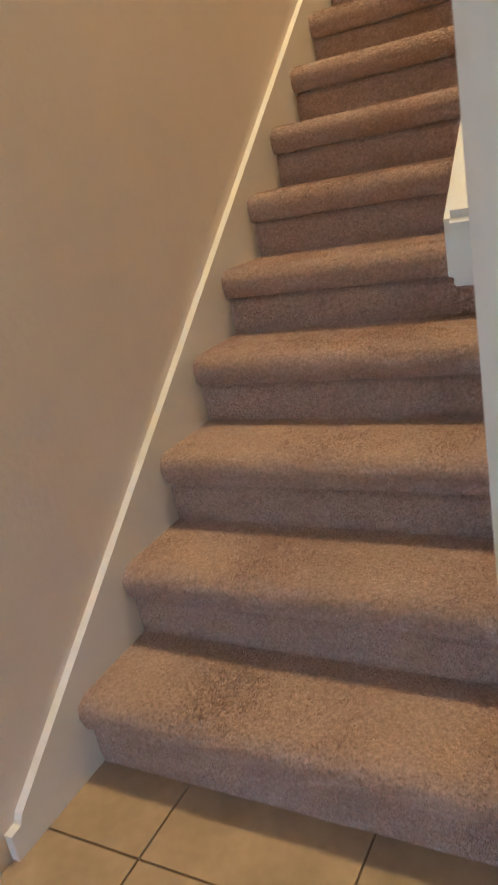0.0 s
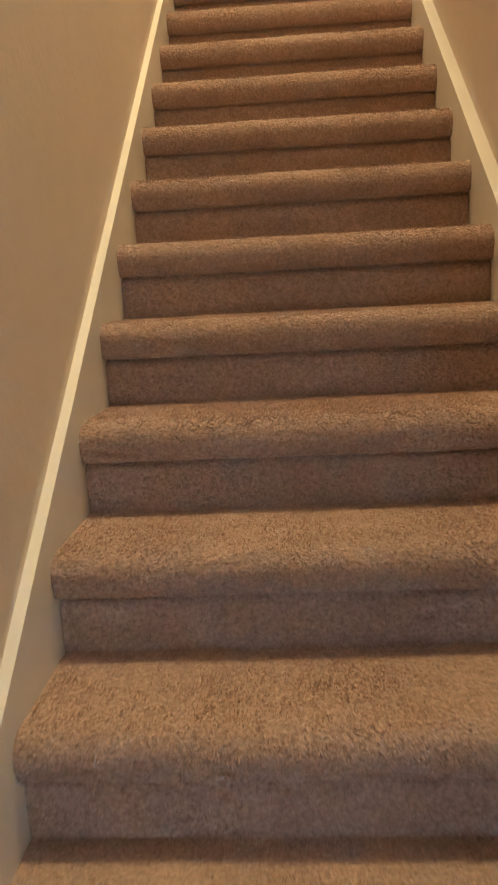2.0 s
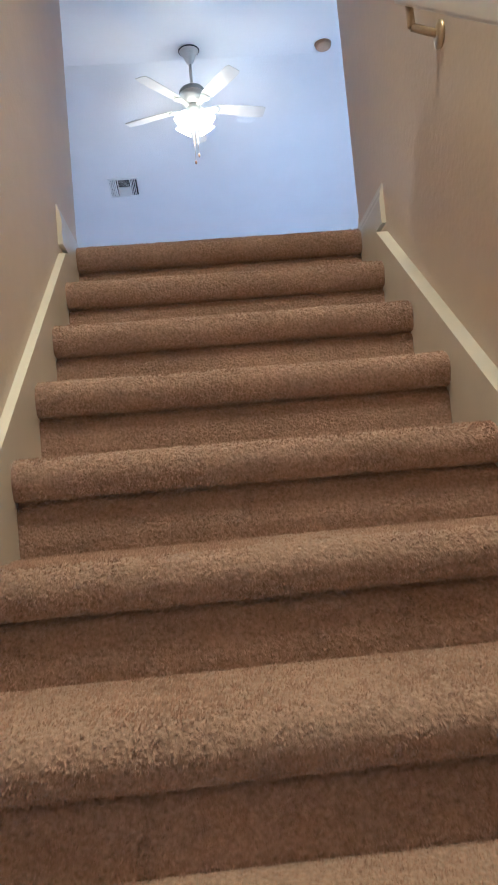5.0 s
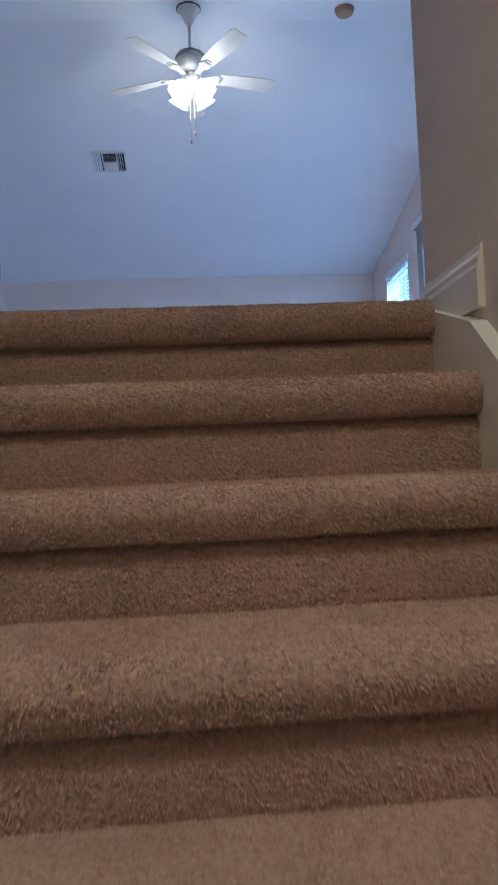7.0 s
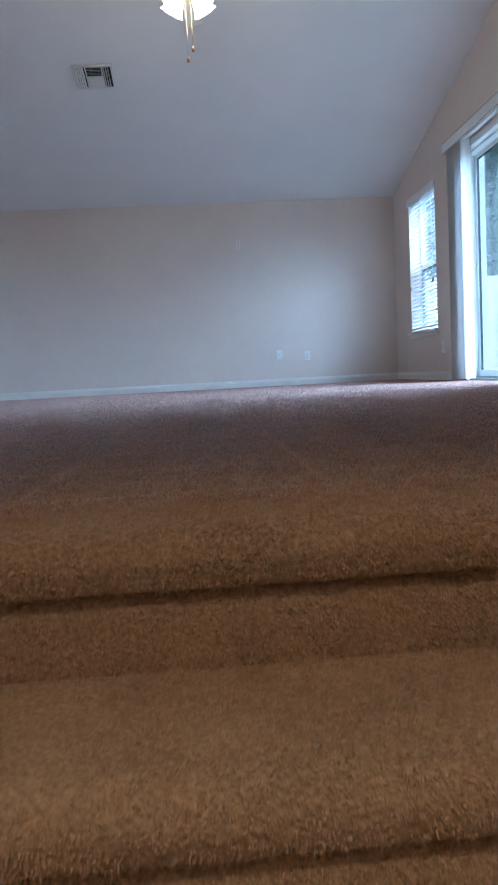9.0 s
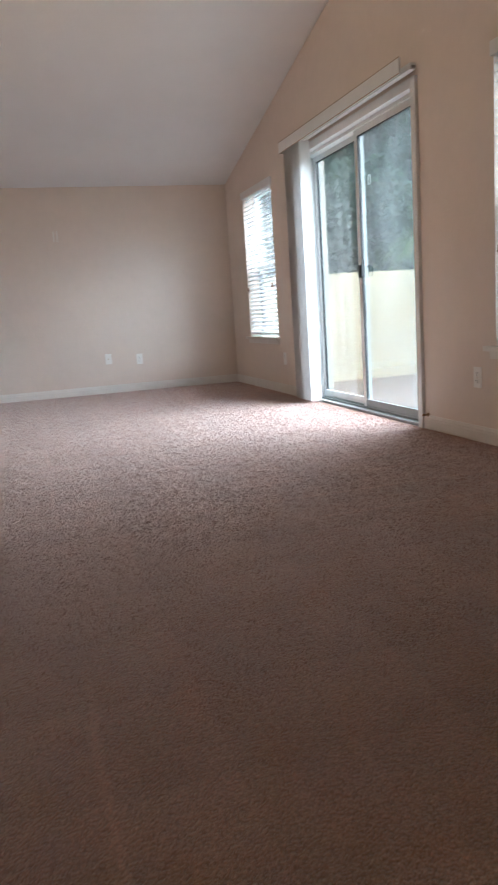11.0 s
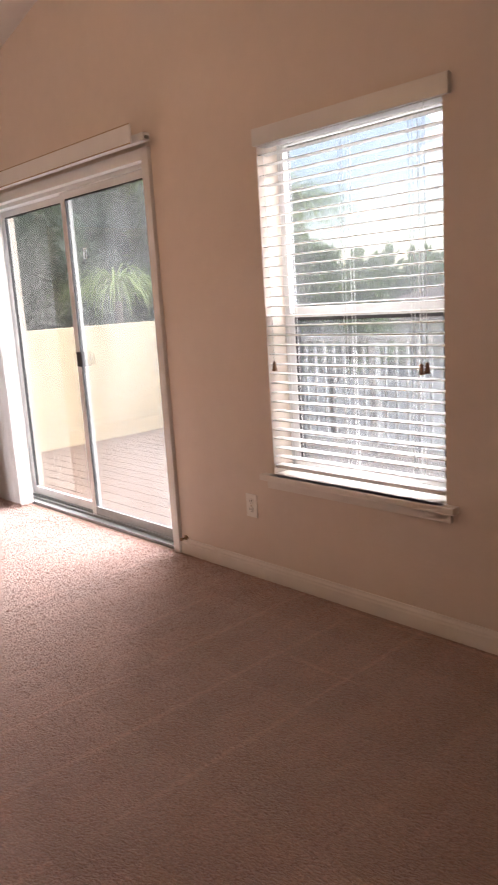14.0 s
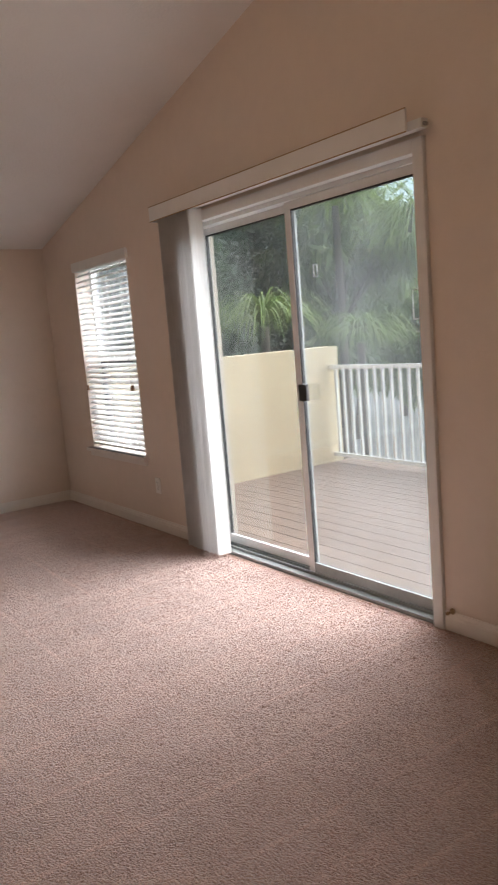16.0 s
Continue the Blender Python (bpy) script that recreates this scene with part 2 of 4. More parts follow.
def tube(a, b, r0, r1=None, seg=8):
    bm = bmesh.new()
    add_tube(bm, a, b, r0, r0 if r1 is None else r1, seg)
    return bm


def prism(pts, axis, a, b):
    """Extrudes a closed outline. axis x: outline in (y, z); axis y: outline in (x, z)."""
    bm = bmesh.new()
    def at(p, k):
        return (k, p[0], p[1]) if axis == "x" else (p[0], k, p[1])
    lo = [bm.verts.new(at(p, a)) for p in pts]
    hi = [bm.verts.new(at(p, b)) for p in pts]
    bm.faces.new(lo)
    bm.faces.new(hi[::-1])
    for i in range(len(pts)):
        j = (i + 1) % len(pts)
        bm.faces.new((lo[i], hi[i], hi[j], lo[j]))
    bmesh.ops.recalc_face_normals(bm, faces=bm.faces)
    return bm


def part(name, bm, mat, parent=None, label=""):
    me = bpy.data.meshes.new(name)
    bm.normal_update()
    bm.to_mesh(me)
    bm.free()
    me.materials.append(mat)
    ob = new(name, me)
    if parent is not None:
        ob.parent = parent
    if label:
        ob["label"] = label
    return ob


def thing(name, label, category, at=(0, 0, 0), group="", kind=""):
    e = new(name)
    e.location = at
    e.empty_display_size = 0.1
    return tagged(e, label, category, group, kind)


def structure(name, bm, mat, label):
    return tagged(part(name, bm, mat), label, name.split("_")[0], kind="structure")


# ---- walls, floors, ceiling ----
structure("wall_stair_left", box(-0.14, -0.02, -4.4, 3.80, -0.1, 6.5), WALL, "beige painted wall beside the carpeted stairs")
structure("wall_stair_right", box(0.93, 1.04, -0.315, 3.80, -0.1, 6.5, bevel=0.012), WALL, "beige painted wall beside the carpeted stairs")
structure("wall_far", box(XL - 0.15, XW + WT, YF, YF + WT, 2.7, 6.6), WALL, "plain beige end wall of the upper room")
structure("wall_back_right", box(1.04, XW, 3.68, 3.80, 2.7, 6.6), WALL, "plain beige wall behind the stair head")
structure("wall_back_left", box(XL, -0.14, 3.68, 3.80, 2.7, 6.6), WALL, "plain beige wall behind the stair head")
structure("wall_room_left", box(XL - 0.15, XL, 3.68, YF, 2.7, 6.6), WALL, "plain beige wall facing the windows")
WIN = [(6.019, 6.923), (10.407, 11.332)]   # window openings along y
WZ0, WZ1 = 3.585, 5.075
DY0, DY1, DZ1 = 7.70, 9.57, 5.125
bm = bmesh.new()
zb, zt = 2.7, 6.6
cols = [3.68, WIN[0][0], WIN[0][1], DY0, DY1, WIN[1][0], WIN[1][1], YF + WT]
for i in range(7):
    y0, y1 = cols[i], cols[i + 1]
    if i in (1, 5):
        add_box(bm, XW, XW + WT, y0, y1, zb, WZ0)
        add_box(bm, XW, XW + WT, y0, y1, WZ1, zt)
    elif i == 3:
        add_box(bm, XW, XW + WT, y0, y1, zb, H - 0.01)
        add_box(bm, XW, XW + WT, y0, y1, DZ1, zt)
    else:
        add_box(bm, XW, XW + WT, y0, y1, zb, zt)
structure("wall_window", bm, WALL, "beige wall with two windows and a patio door")

T = 0.25
structure("ceiling", prism([(YF + WT, ZC - SLOPE * WT), (YK, ZTOP), (-4.4, ZTOP), (-4.4, ZTOP + T), (YK, ZTOP + T), (YF + WT, ZC + T)], "x", XL - 0.2, XW + WT), CEIL,
          "white ceiling sloping up from the end wall")

# upper floor with its carpet, from the top nosing to the walls
structure("floor_upper", box(XL, XW + 0.02, (STEPS - 1) * RUN + 0.12, YF, H - 0.25, H - 0.002), CARPET, "pinkish beige cut-pile carpet with vacuum marks")

# lower hall
structure("floor_hall", box(-0.14, 3.3, -4.4, 0.02, -0.12, -0.006), GROUT, "dark grout bed of a tiled hall floor")
structure("ceiling_hall", box(-0.14, 3.3, -4.4, -0.27, 2.62, 2.72), CEIL, "white ceiling of the lower hall")
structure("wall_header", box(-0.02, 0.93, -0.39, -0.27, 2.62, 6.5), WALL, "beige wall over the foot of the stairs")
structure("wall_hall_inner", box(1.04, 3.3, -0.312, -0.19, -0.1, 2.72), WALL, "beige hall wall")
structure("wall_hall_right", box(3.3, 3.45, -4.4, -0.24, -0.1, 2.72), WALL, "beige hall wall")
# unseen wall; its gap is sized for the daylight wanted on the stairs
bm = bmesh.new()
add_box(bm, -0.14, 1.1, -4.55, -4.4, -0.1, 2.72)
add_box(bm, 1.6, 3.45, -4.55, -4.4, -0.1, 2.72)
add_box(bm, 1.1, 1.6, -4.55, -4.4, 2.1, 2.72)
structure("wall_hall_back", bm, WALL, "unseen beige hall wall with a gap to let daylight in")


# ---- stairs ----
def step_profile(depth):
    pts = [(0.004, 0.0), (0.002, 0.008), (0, 0.03), (0, 0.06), (-0.001, 0.082), (0.002, 0.092), (0.012, 0.098), (0.013, 0.102)]
    r = 0.036
    cy, cz = -0.028 + r, RISE - r
    pts += [(-0.010, 0.1035), (-0.019, 0.110)]
    for k in range(9):
        a = math.radians(205 - k * 115 / 8)
        pts.append((cy + r * math.cos(a) * 1.0, cz + r * math.sin(a)))
    y = pts[-1][0]
    while y + 0.022 < depth - 0.004:
        y += 0.022
        pts.append((y, RISE))
    pts.append((depth, RISE))
    return pts


def carpet_step(n):
    """Riser, rolled nosing and tread of one carpeted step; its riser's foot is at y = n * RUN."""
    depth = RUN + 0.004 if n < STEPS - 1 else 0.13
    prof = step_profile(depth)
    xs = np.linspace(0.0, WIDE, 230)
    bm = bmesh.new()
    grid = []
    for x in xs:
        col = []
        sag = 0.003 * noise.noise((x * 5, n * 3.7, 0.0))
        for i, (y, z) in enumerate(prof):
            p = Vector((x * 60, (y + n) * 60, z * 60))
            e = 0.0014 * noise.noise(p) + 0.0014 * noise.noise(p * 3.1)
            edge = 1.0 if 0 < i < len(prof) - 1 else 0.0
            up = edge * (sag if z > 0.1 else 0.0)
            col.append(bm.verts.new((x, n * RUN + y - edge * e * (1 if y < 0.03 else 0.2), n * RISE + z + up + edge * e)))
        grid.append(col)
    for a, b in zip(grid, grid[1:]):
        for i in range(len(prof) - 1):
            f = bm.faces.new((a[i], b[i], b[i + 1], a[i + 1]))
            f.smooth = True
    for col, flip in ((grid[0], False), (grid[-1], True)):
        foot = bm.verts.new((col[-1].co.x, n * RUN + depth, n * RISE))
        ring = col + [foot]
        bm.faces.new(ring[::-1] if flip else ring)
    return bm


def drift(u, v, cell, seed):
    """A smooth random field over (u, v), in -1..1, whose patches are about a cell wide."""
    g = np.random.default_rng(seed).uniform(-1, 1, (64, 64))
    u, v = u / cell, v / cell
    i, j = np.floor(u).astype(int), np.floor(v).astype(int)
    a, b = u - i, v - j
    a, b = a * a * (3 - 2 * a), b * b * (3 - 2 * b)
    j = j + 7 * (i // 64)
    i = i + 11 * (j // 64)
    at = lambda p, q: g[p % 64, q % 64]
    return (at(i, j) * (1 - a) + at(i + 1, j) * a) * (1 - b) + (at(i, j + 1) * (1 - a) + at(i + 1, j + 1) * a) * b


def pile_mesh(name, points, normals, lean, size, seed, mat, tousle):
    """Carpet tufts: small three-sided spikes standing on the given points."""
    rng = np.random.default_rng(seed)
    n = len(points)
    u, v = points[:, 0], points[:, 1] + points[:, 2]
    sway = np.stack([drift(u, v, 0.021, seed), drift(u, v, 0.021, seed + 1), np.zeros(n)], 1)
    axis = normals + rng.normal(scale=0.15, size=(n, 3)) + lean + tousle * sway
    axis /= np.linalg.norm(axis, axis=1)[:, None]
    u = np.cross(axis, rng.normal(size=(n, 3)))
    u /= np.linalg.norm(u, axis=1)[:, None]
    v = np.cross(axis, u)
    tall = 1 + 0.8 * tousle * drift(points[:, 0], points[:, 1] + points[:, 2], 0.017, seed + 2)
    h = (size * rng.uniform(0.7, 1.3, n) * tall)[:, None]
    r = size * 0.48
    base = points - normals * 0.002
    ring = [base + r * (math.cos(q) * u + math.sin(q) * v) for q in (0.0, 2.094, 4.189)]
    verts = np.stack([*ring, base + axis * h], 1).reshape(-1, 3)
    k0 = np.arange(n)[:, None] * 4
    faces = np.concatenate([k0 + (0, 1, 3), k0 + (1, 2, 3), k0 + (2, 0, 3)])
    me = bpy.data.meshes.new(name)
    me.from_pydata(verts.tolist(), [], faces.tolist())
    me.materials.append(mat)
    return me


stairs = thing("staircase", "straight flight of carpeted stairs between painted walls", "staircase")
for n in range(STEPS):
    part("step", carpet_step(n), STAIR, stairs)
bm = prism([(0.02, -0.05), (RUN * 16 + 0.1, H - 0.24), (RUN * 16 + 0.1, H - 0.5), (0.3, -0.05)], "x", 0.0, WIDE)
part("carriage", bm, TRIM, stairs, "hidden timber under the steps")


def skirt(name, x0, x1, label):
    k = RISE / RUN
    up = 0.257            # height of its top edge over the line of the riser feet
    y1 = 3.455
    pts = [(-0.262, 0.0), (-0.262, 0.06), (-0.235, 0.062), (-0.225, up - 0.225 * k), (y1, up + y1 * k), (3.70, H - 0.012), (3.70, H - 0.25), (0.2, 0.0)]
    ob = part(name, prism(pts, "x", x0, x1), TRIM)
    return tagged(ob, label, "skirting", kind="structure")


skirt("trim_skirt_left", -0.02, 0.0, "off-white stair skirting board with a painted edge")
skirt("trim_skirt_right", WIDE, 0.93, "off-white stair skirting board with a painted edge")


BASE = [(0, 0), (0.014, 0), (0.014, 0.055), (0.011, 0.062), (0.011, 0.070), (0.006, 0.078), (0.004, 0.088), (0, 0.088)]


def baseboard(name, a, b, z, inward, tall=1.0):
    """A moulded baseboard from a to b (plan points), its profile leaning inward."""
    a, b, inward = Vector((*a, z)), Vector((*b, z)), Vector((*inward, 0))
    bm = bmesh.new()
    ends = [[bm.verts.new(p + inward * u + Vector((0, 0, v * tall))) for u, v in BASE] for p in (a, b)]
    for i in range(len(BASE)):
        j = (i + 1) % len(BASE)
        bm.faces.new((ends[0][i], ends[1][i], ends[1][j], ends[0][j]))
    bm.faces.new(ends[0][::-1])
    bm.faces.new(ends[1])
    bmesh.ops.recalc_face_normals(bm, faces=bm.faces)
    return tagged(part(name, bm, TRIM), "white moulded baseboard along the carpet", "baseboard", kind="structure")


baseboard("baseboard_far", (XL, YF), (XW, YF), H, (0, -1))
baseboard("baseboard_window_a", (XW, 3.80), (XW, 7.66), H, (-1, 0))
baseboard("baseboard_window_b", (XW, 9.61), (XW, YF), H, (-1, 0))
baseboard("baseboard_left", (XL, 3.80), (XL, YF), H, (1, 0))
baseboard("baseboard_back_right", (0.93, 3.80), (XW, 3.80), H, (0, 1))
baseboard("baseboard_back_left", (XL, 3.80), (-0.02, 3.80), H, (0, 1))
baseboard("baseboard_hall", (-0.02, -4.4), (-0.02, -0.30), 0, (1, 0))
for side, x, inward in (("right", 0.93, -1), ("left", -0.02, 1)):
    baseboard("baseboard_head_" + side, (x, 3.458), (x, 3.80), H - 0.06, (inward, 0), 0.118 / 0.088)
# handrail on the wall
k = RISE / RUN
rail = thing("handrail", "white painted handrail sloping up along the stair wall", "handrail", (0.868, 0, 0.95))
y0, y1, zr = -0.045, 2.94, 1.0
bm = prism([(y0, zr + y0 * k), (y1, zr + y1 * k), (y1, zr + y1 * k + 0.085), (y0, zr + y0 * k + 0.085)], "x", 0.846, 0.886)
bmesh.ops.bevel(bm, geom=list(bm.edges), offset=0.008, segments=2, affect="EDGES")
bmesh.ops.translate(bm, verts=bm.verts, vec=(-0.868, 0, -0.95))
part("rail", bm, TRIM, rail)
for y in (0.25, 1.4, 2.88):
    z = zr + y * k
    bm = tube((0, y, z - 0.95), (0, y, z - 1.0), 0.009)
    add_tube(bm, (0, y, z - 1.0), (0.062, y, z - 1.02), 0.009, 0.009)
    add_lathe(bm, [(0.03, 0), (0.03, 0.006), (0.012, 0.012)], (0.062, y, z - 1.02), 16, pose(0, 0, 0, 0, -90, 0))
    part("bracket", bm, BRASS, rail, "small metal bracket")


# ---- windows ----
def window(name, y0, y1, label, glazing):
    """Single-hung aluminium window in its opening, with a wooden sill."""
    w = tagged(thing(name, label, "window"), kind="structure")
    fx0, fx1 = XW + 0.125, XW + 0.175
    zm = 4.325
    f = 0.035
    bm = bmesh.new()
    add_box(bm, fx0, fx1, y0, y0 + f, WZ0, WZ1)
    add_box(bm, fx0, fx1, y1 - f, y1, WZ0, WZ1)
    add_box(bm, fx0, fx1, y0 + f, y1 - f, WZ1 - f, WZ1)
    add_box(bm, fx0, fx1, y0 + f, y1 - f, WZ0, WZ0 + f)
    part("window_frame", bm, SASH, w)
    s = 0.03
    bm = bmesh.new()
    add_box(bm, fx0 - 0.012, fx1 - 0.02, y0 + f, y0 + f + s, WZ0 + f, zm)
    add_box(bm, fx0 - 0.012, fx1 - 0.02, y1 - f - s, y1 - f, WZ0 + f, zm)
    add_box(bm, fx0 - 0.012, fx1 - 0.02, y0 + f + s, y1 - f - s, WZ0 + f, WZ0 + f + s)
    add_box(bm, fx0 - 0.012, fx1 - 0.02, y0 + f + s, y1 - f - s, zm - 0.02, zm + 0.025)
    part("lower_sash", bm, SASH, w)
    bm = bmesh.new()
    add_box(bm, fx0 - 0.009, fx0 + 0.02, y0 + f + s, y0 + f + s + 0.012, WZ0 + f + s, zm - 0.02)
    add_box(bm, fx0 - 0.009, fx0 + 0.02, y1 - f - s - 0.012, y1 - f - s, WZ0 + f + s, zm - 0.02)
    add_box(bm, fx0 - 0.009, fx0 + 0.02, y0 + f + s + 0.012, y1 - f - s - 0.012, zm - 0.034, zm - 0.02)
    part("seal", bm, DARK, w, "black rubber glazing seal")
    for a, b, dx, q in ((WZ0 + f + s, zm - 0.02, 0.012, s), (zm + 0.025, WZ1 - f, 0.030, 0)):
        p = part("pane", box(fx0 + dx, fx0 + dx + 0.004, y0 + f + q, y1 - f - q, a, b), glazing, w)
        p.visible_shadow = False
    bm = box(XW - 0.04, XW + 0.124, y0 + 0.002, y1 - 0.002, WZ0 - 0.002, WZ0 + 0.014)
    add_box(bm, XW - 0.045, XW - 0.002, y0 - 0.055, y1 + 0.055, WZ0 - 0.014, WZ0 + 0.014, bevel=0.004)
    add_box(bm, XW - 0.018, XW - 0.002, y0 - 0.03, y1 + 0.03, WZ0 - 0.055, WZ0 - 0.014, bevel=0.004)
    part("window_sill", bm, TRIM, w, "painted wooden sill with an apron")
    return w


def blind(y0, y1, tilt, seed, label):
    """Two-inch horizontal blind hung in the opening."""
    rng = random.Random(seed)
    b = thing("window_blind", label, "blind", (XW + 0.028, (y0 + y1) / 2, WZ1), group="horizontal window blinds")
    half = (y1 - y0) / 2 - 0.006
    part("headrail", box(-0.03, 0.03, -half, half, -0.045, -0.002), SLAT, b)
    bm = box(-0.050, -0.034, -half - 0.042, half + 0.01, -0.044, 0.026, bevel=0.003)
    add_box(bm, -0.034, -0.029, -half - 0.042, -half - 0.030, -0.042, 0.022)
    part("valance", bm, SLAT, b, "white valance board")
    pitch, n = 0.0425, 32
    me = None
    for i in range(n):
        z = -0.075 - i * pitch
        if me is None:
            bm = bmesh.new()
            prof = [(-0.025, -0.0015), (-0.0125, 0.0005), (0, 0.0012), (0.0125, 0.0005), (0.025, -0.0015)]
            rows = []
            for y in (-half, half):
                rows.append([bm.verts.new((x, y, h)) for x, h in prof] + [bm.verts.new((x, y, h - 0.0028)) for x, h in prof[::-1]])
            m = len(rows[0])
            for q in range(m):
                bm.faces.new((rows[0][q], rows[1][q], rows[1][(q + 1) % m], rows[0][(q + 1) % m]))
            bm.faces.new(rows[0][::-1])
            bm.faces.new(rows[1])
            bmesh.ops.recalc_face_normals(bm, faces=bm.faces)
            s = part("slat", bm, SLAT, b)
            me = s.data
        else:
            s = new("slat", me)
            s.parent = b
        s.location = (0, 0, z)
        s.rotation_euler = (radians(rng.uniform(-0.12, 0.12)), radians(tilt + rng.uniform(-1.5, 1.5)), 0)
    zb = -0.075 - n * pitch
    part("bottom_rail", box(-0.025, 0.025, -half, half, zb - 0.012, zb + 0.004, bevel=0.003), SLAT, b)
    for y in (-half * 0.72, 0.0, half * 0.72):
        for x in (-0.027, 0.027):
            for dy in (-0.008, 0.008):
                part("ladder_cord", tube((x, y + dy, -0.04), (x, y + dy, zb), 0.0009, seg=5), WHITE, b)
    for dy, drop in ((-half + 0.060, 0.945), (-half + 0.084, 0.950), (half - 0.045, 0.955)):
        part("pull_cord", tube((-0.04, dy, -0.03), (-0.04, dy, -drop), 0.0012, seg=5), WHITE, b)
        part("tassel", lathe([(0.004, 0.0), (0.008, -0.008), (0.010, -0.03), (0.012, -0.04), (0.009, -0.042)][::-1], (-0.04, dy, -drop), 10), WOODTIP, b, "small wooden cord tassel")
    return b


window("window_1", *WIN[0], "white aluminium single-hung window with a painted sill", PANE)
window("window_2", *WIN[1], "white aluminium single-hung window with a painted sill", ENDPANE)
blind(*WIN[0], -1, 1, "white horizontal slat blind lowered with open slats")
blind(*WIN[1], -27, 2, "white horizontal slat blind lowered and half closed")

# ---- sliding patio door ----
door = tagged(thing("door_1", "white sliding glass patio door, closed, with hazy panes", "door"), kind="structure")
bm = bmesh.new()
add_box(bm, XW - 0.022, XW + 0.03, DY0 - 0.035, DY0 + 0.02, H - 0.002, DZ1 + 0.045, bevel=0.004)
add_box(bm, XW - 0.022, XW + 0.03, DY1 - 0.02, DY1 + 0.035, H - 0.002, DZ1 + 0.045, bevel=0.004)
add_box(bm, XW - 0.022, XW + 0.03, DY0 + 0.02, DY1 - 0.02, DZ1 - 0.012, DZ1 + 0.045, bevel=0.004)
part("casing", bm, WHITE, door)
bm = bmesh.new()
add_box(bm, XW + 0.03, XW + 0.16, DY0, DY0 + 0.02, H, DZ1)
add_box(bm, XW + 0.03, XW + 0.16, DY1 - 0.02, DY1, H, DZ1)
add_box(bm, XW + 0.03, XW + 0.16, DY0 + 0.02, DY1 - 0.02, DZ1 - 0.035, DZ1)
part("door_frame", bm, SASH, door)
bm = bmesh.new()
add_box(bm, XW + 0.0, XW + 0.16, DY0, DY1, H - 0.009, H + 0.018)
for x in (0.045, 0.085, 0.125):
    add_box(bm, XW + x, XW + x + 0.006, DY0 + 0.02, DY1 - 0.02, H + 0.018, H + 0.034)
part("track", bm, ALU, door, "grey aluminium sill track")


def door_panel(name, x, y0, y1, bottom, pane):
    st = 0.045
    z0, z1 = H + 0.036, DZ1 - 0.036
    bm = bmesh.new()
    add_box(bm, x, x + 0.03, y0, y0 + st, z0, z1, bevel=0.003)
    add_box(bm, x, x + 0.03, y1 - st, y1, z0, z1, bevel=0.003)
    add_box(bm, x + 0.001, x + 0.029, y0 + st, y1 - st, z1 - 0.04, z1)
    pnl = part(name, bm, SASH, door)
    part("bottom_rail", box(x + 0.001, x + 0.029, y0 + st, y1 - st, z0, z0 + 0.055, bevel=0.002), bottom, pnl)
    bm = bmesh.new()
    for ya in (y0 + st, y1 - st - 0.006):
        add_box(bm, x + 0.004, x + 0.026, ya, ya + 0.006, z0 + 0.055, z1 - 0.04)
    add_box(bm, x + 0.004, x + 0.026, y0 + st + 0.006, y1 - st - 0.006, z1 - 0.047, z1 - 0.04)
    part("seal", bm, DARK, pnl)
    g = part("pane", box(x + 0.012, x + 0.017, y0 + st, y1 - st, z0 + 0.055, z1 - 0.04), pane, pnl)
    g.visible_shadow = False
    return pnl


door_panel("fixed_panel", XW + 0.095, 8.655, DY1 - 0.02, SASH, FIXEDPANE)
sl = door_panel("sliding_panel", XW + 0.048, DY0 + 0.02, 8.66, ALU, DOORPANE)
bm = box(XW + 0.022, XW + 0.048, 8.560, 8.615, 4.055, 4.145, bevel=0.004)
add_box(bm, XW + 0.012, XW + 0.026, 8.540, 8.562, 4.06, 4.14, bevel=0.006)
part("door_handle", bm, DARK, sl, "black pull handle")
# two thin pale rectangular outlines on the sliding pane
for y, z, wy, wz in ((8.458, 4.722, 0.015, 0.032), (7.803, 4.502, 0.022, 0.066)):
    x = XW + 0.0585
    bm = bmesh.new()
    for a in ((-wy, -wy + 0.004, -wz, wz), (wy - 0.004, wy, -wz, wz), (-wy + 0.004, wy - 0.004, -wz, -wz + 0.004), (-wy + 0.004, wy - 0.004, wz - 0.004, wz)):
        add_box(bm, x, x + 0.001, y + a[0], y + a[1], z + a[2], z + a[3])
    part("sticker_residue", bm, WHITE, sl, "thin pale rectangular outline on the glass")

# vertical blind: valance, track, stacked vanes
vb = thing("vertical_blind", "white vertical vane blind drawn open beside the patio door", "blind", (XW - 0.06, 9.5, 5.2))
O = Vector((XW - 0.06, 9.5, 5.2))


def shifted(bm, by=O):
    bmesh.ops.translate(bm, verts=bm.verts, vec=-by)
    return bm


bm = box(XW - 0.125, XW - 0.115, 7.655, 9.785, 5.172, 5.262, bevel=0.002)
add_box(bm, XW - 0.115, XW - 0.002, 9.775, 9.785, 5.172, 5.262)
part("valance", shifted(bm), WHITE, vb, "white valance strip")
bm = box(XW - 0.127, XW - 0.123, 7.655, 9.785, 5.259, 5.264)
add_box(bm, XW - 0.127, XW - 0.123, 7.655, 9.785, 5.170, 5.175)
part("valance_edge", shifted(bm), BEIGE, vb, "thin gold edge of the valance")
bm = box(XW - 0.075, XW - 0.035, 7.618, 9.77, 5.185, 5.222, bevel=0.003)
for y in (7.75, 8.5, 9.3):
    add_box(bm, XW - 0.06, XW - 0.001, y, y + 0.03, 5.222, 5.232)
part("track", shifted(bm), WHITE, vb)
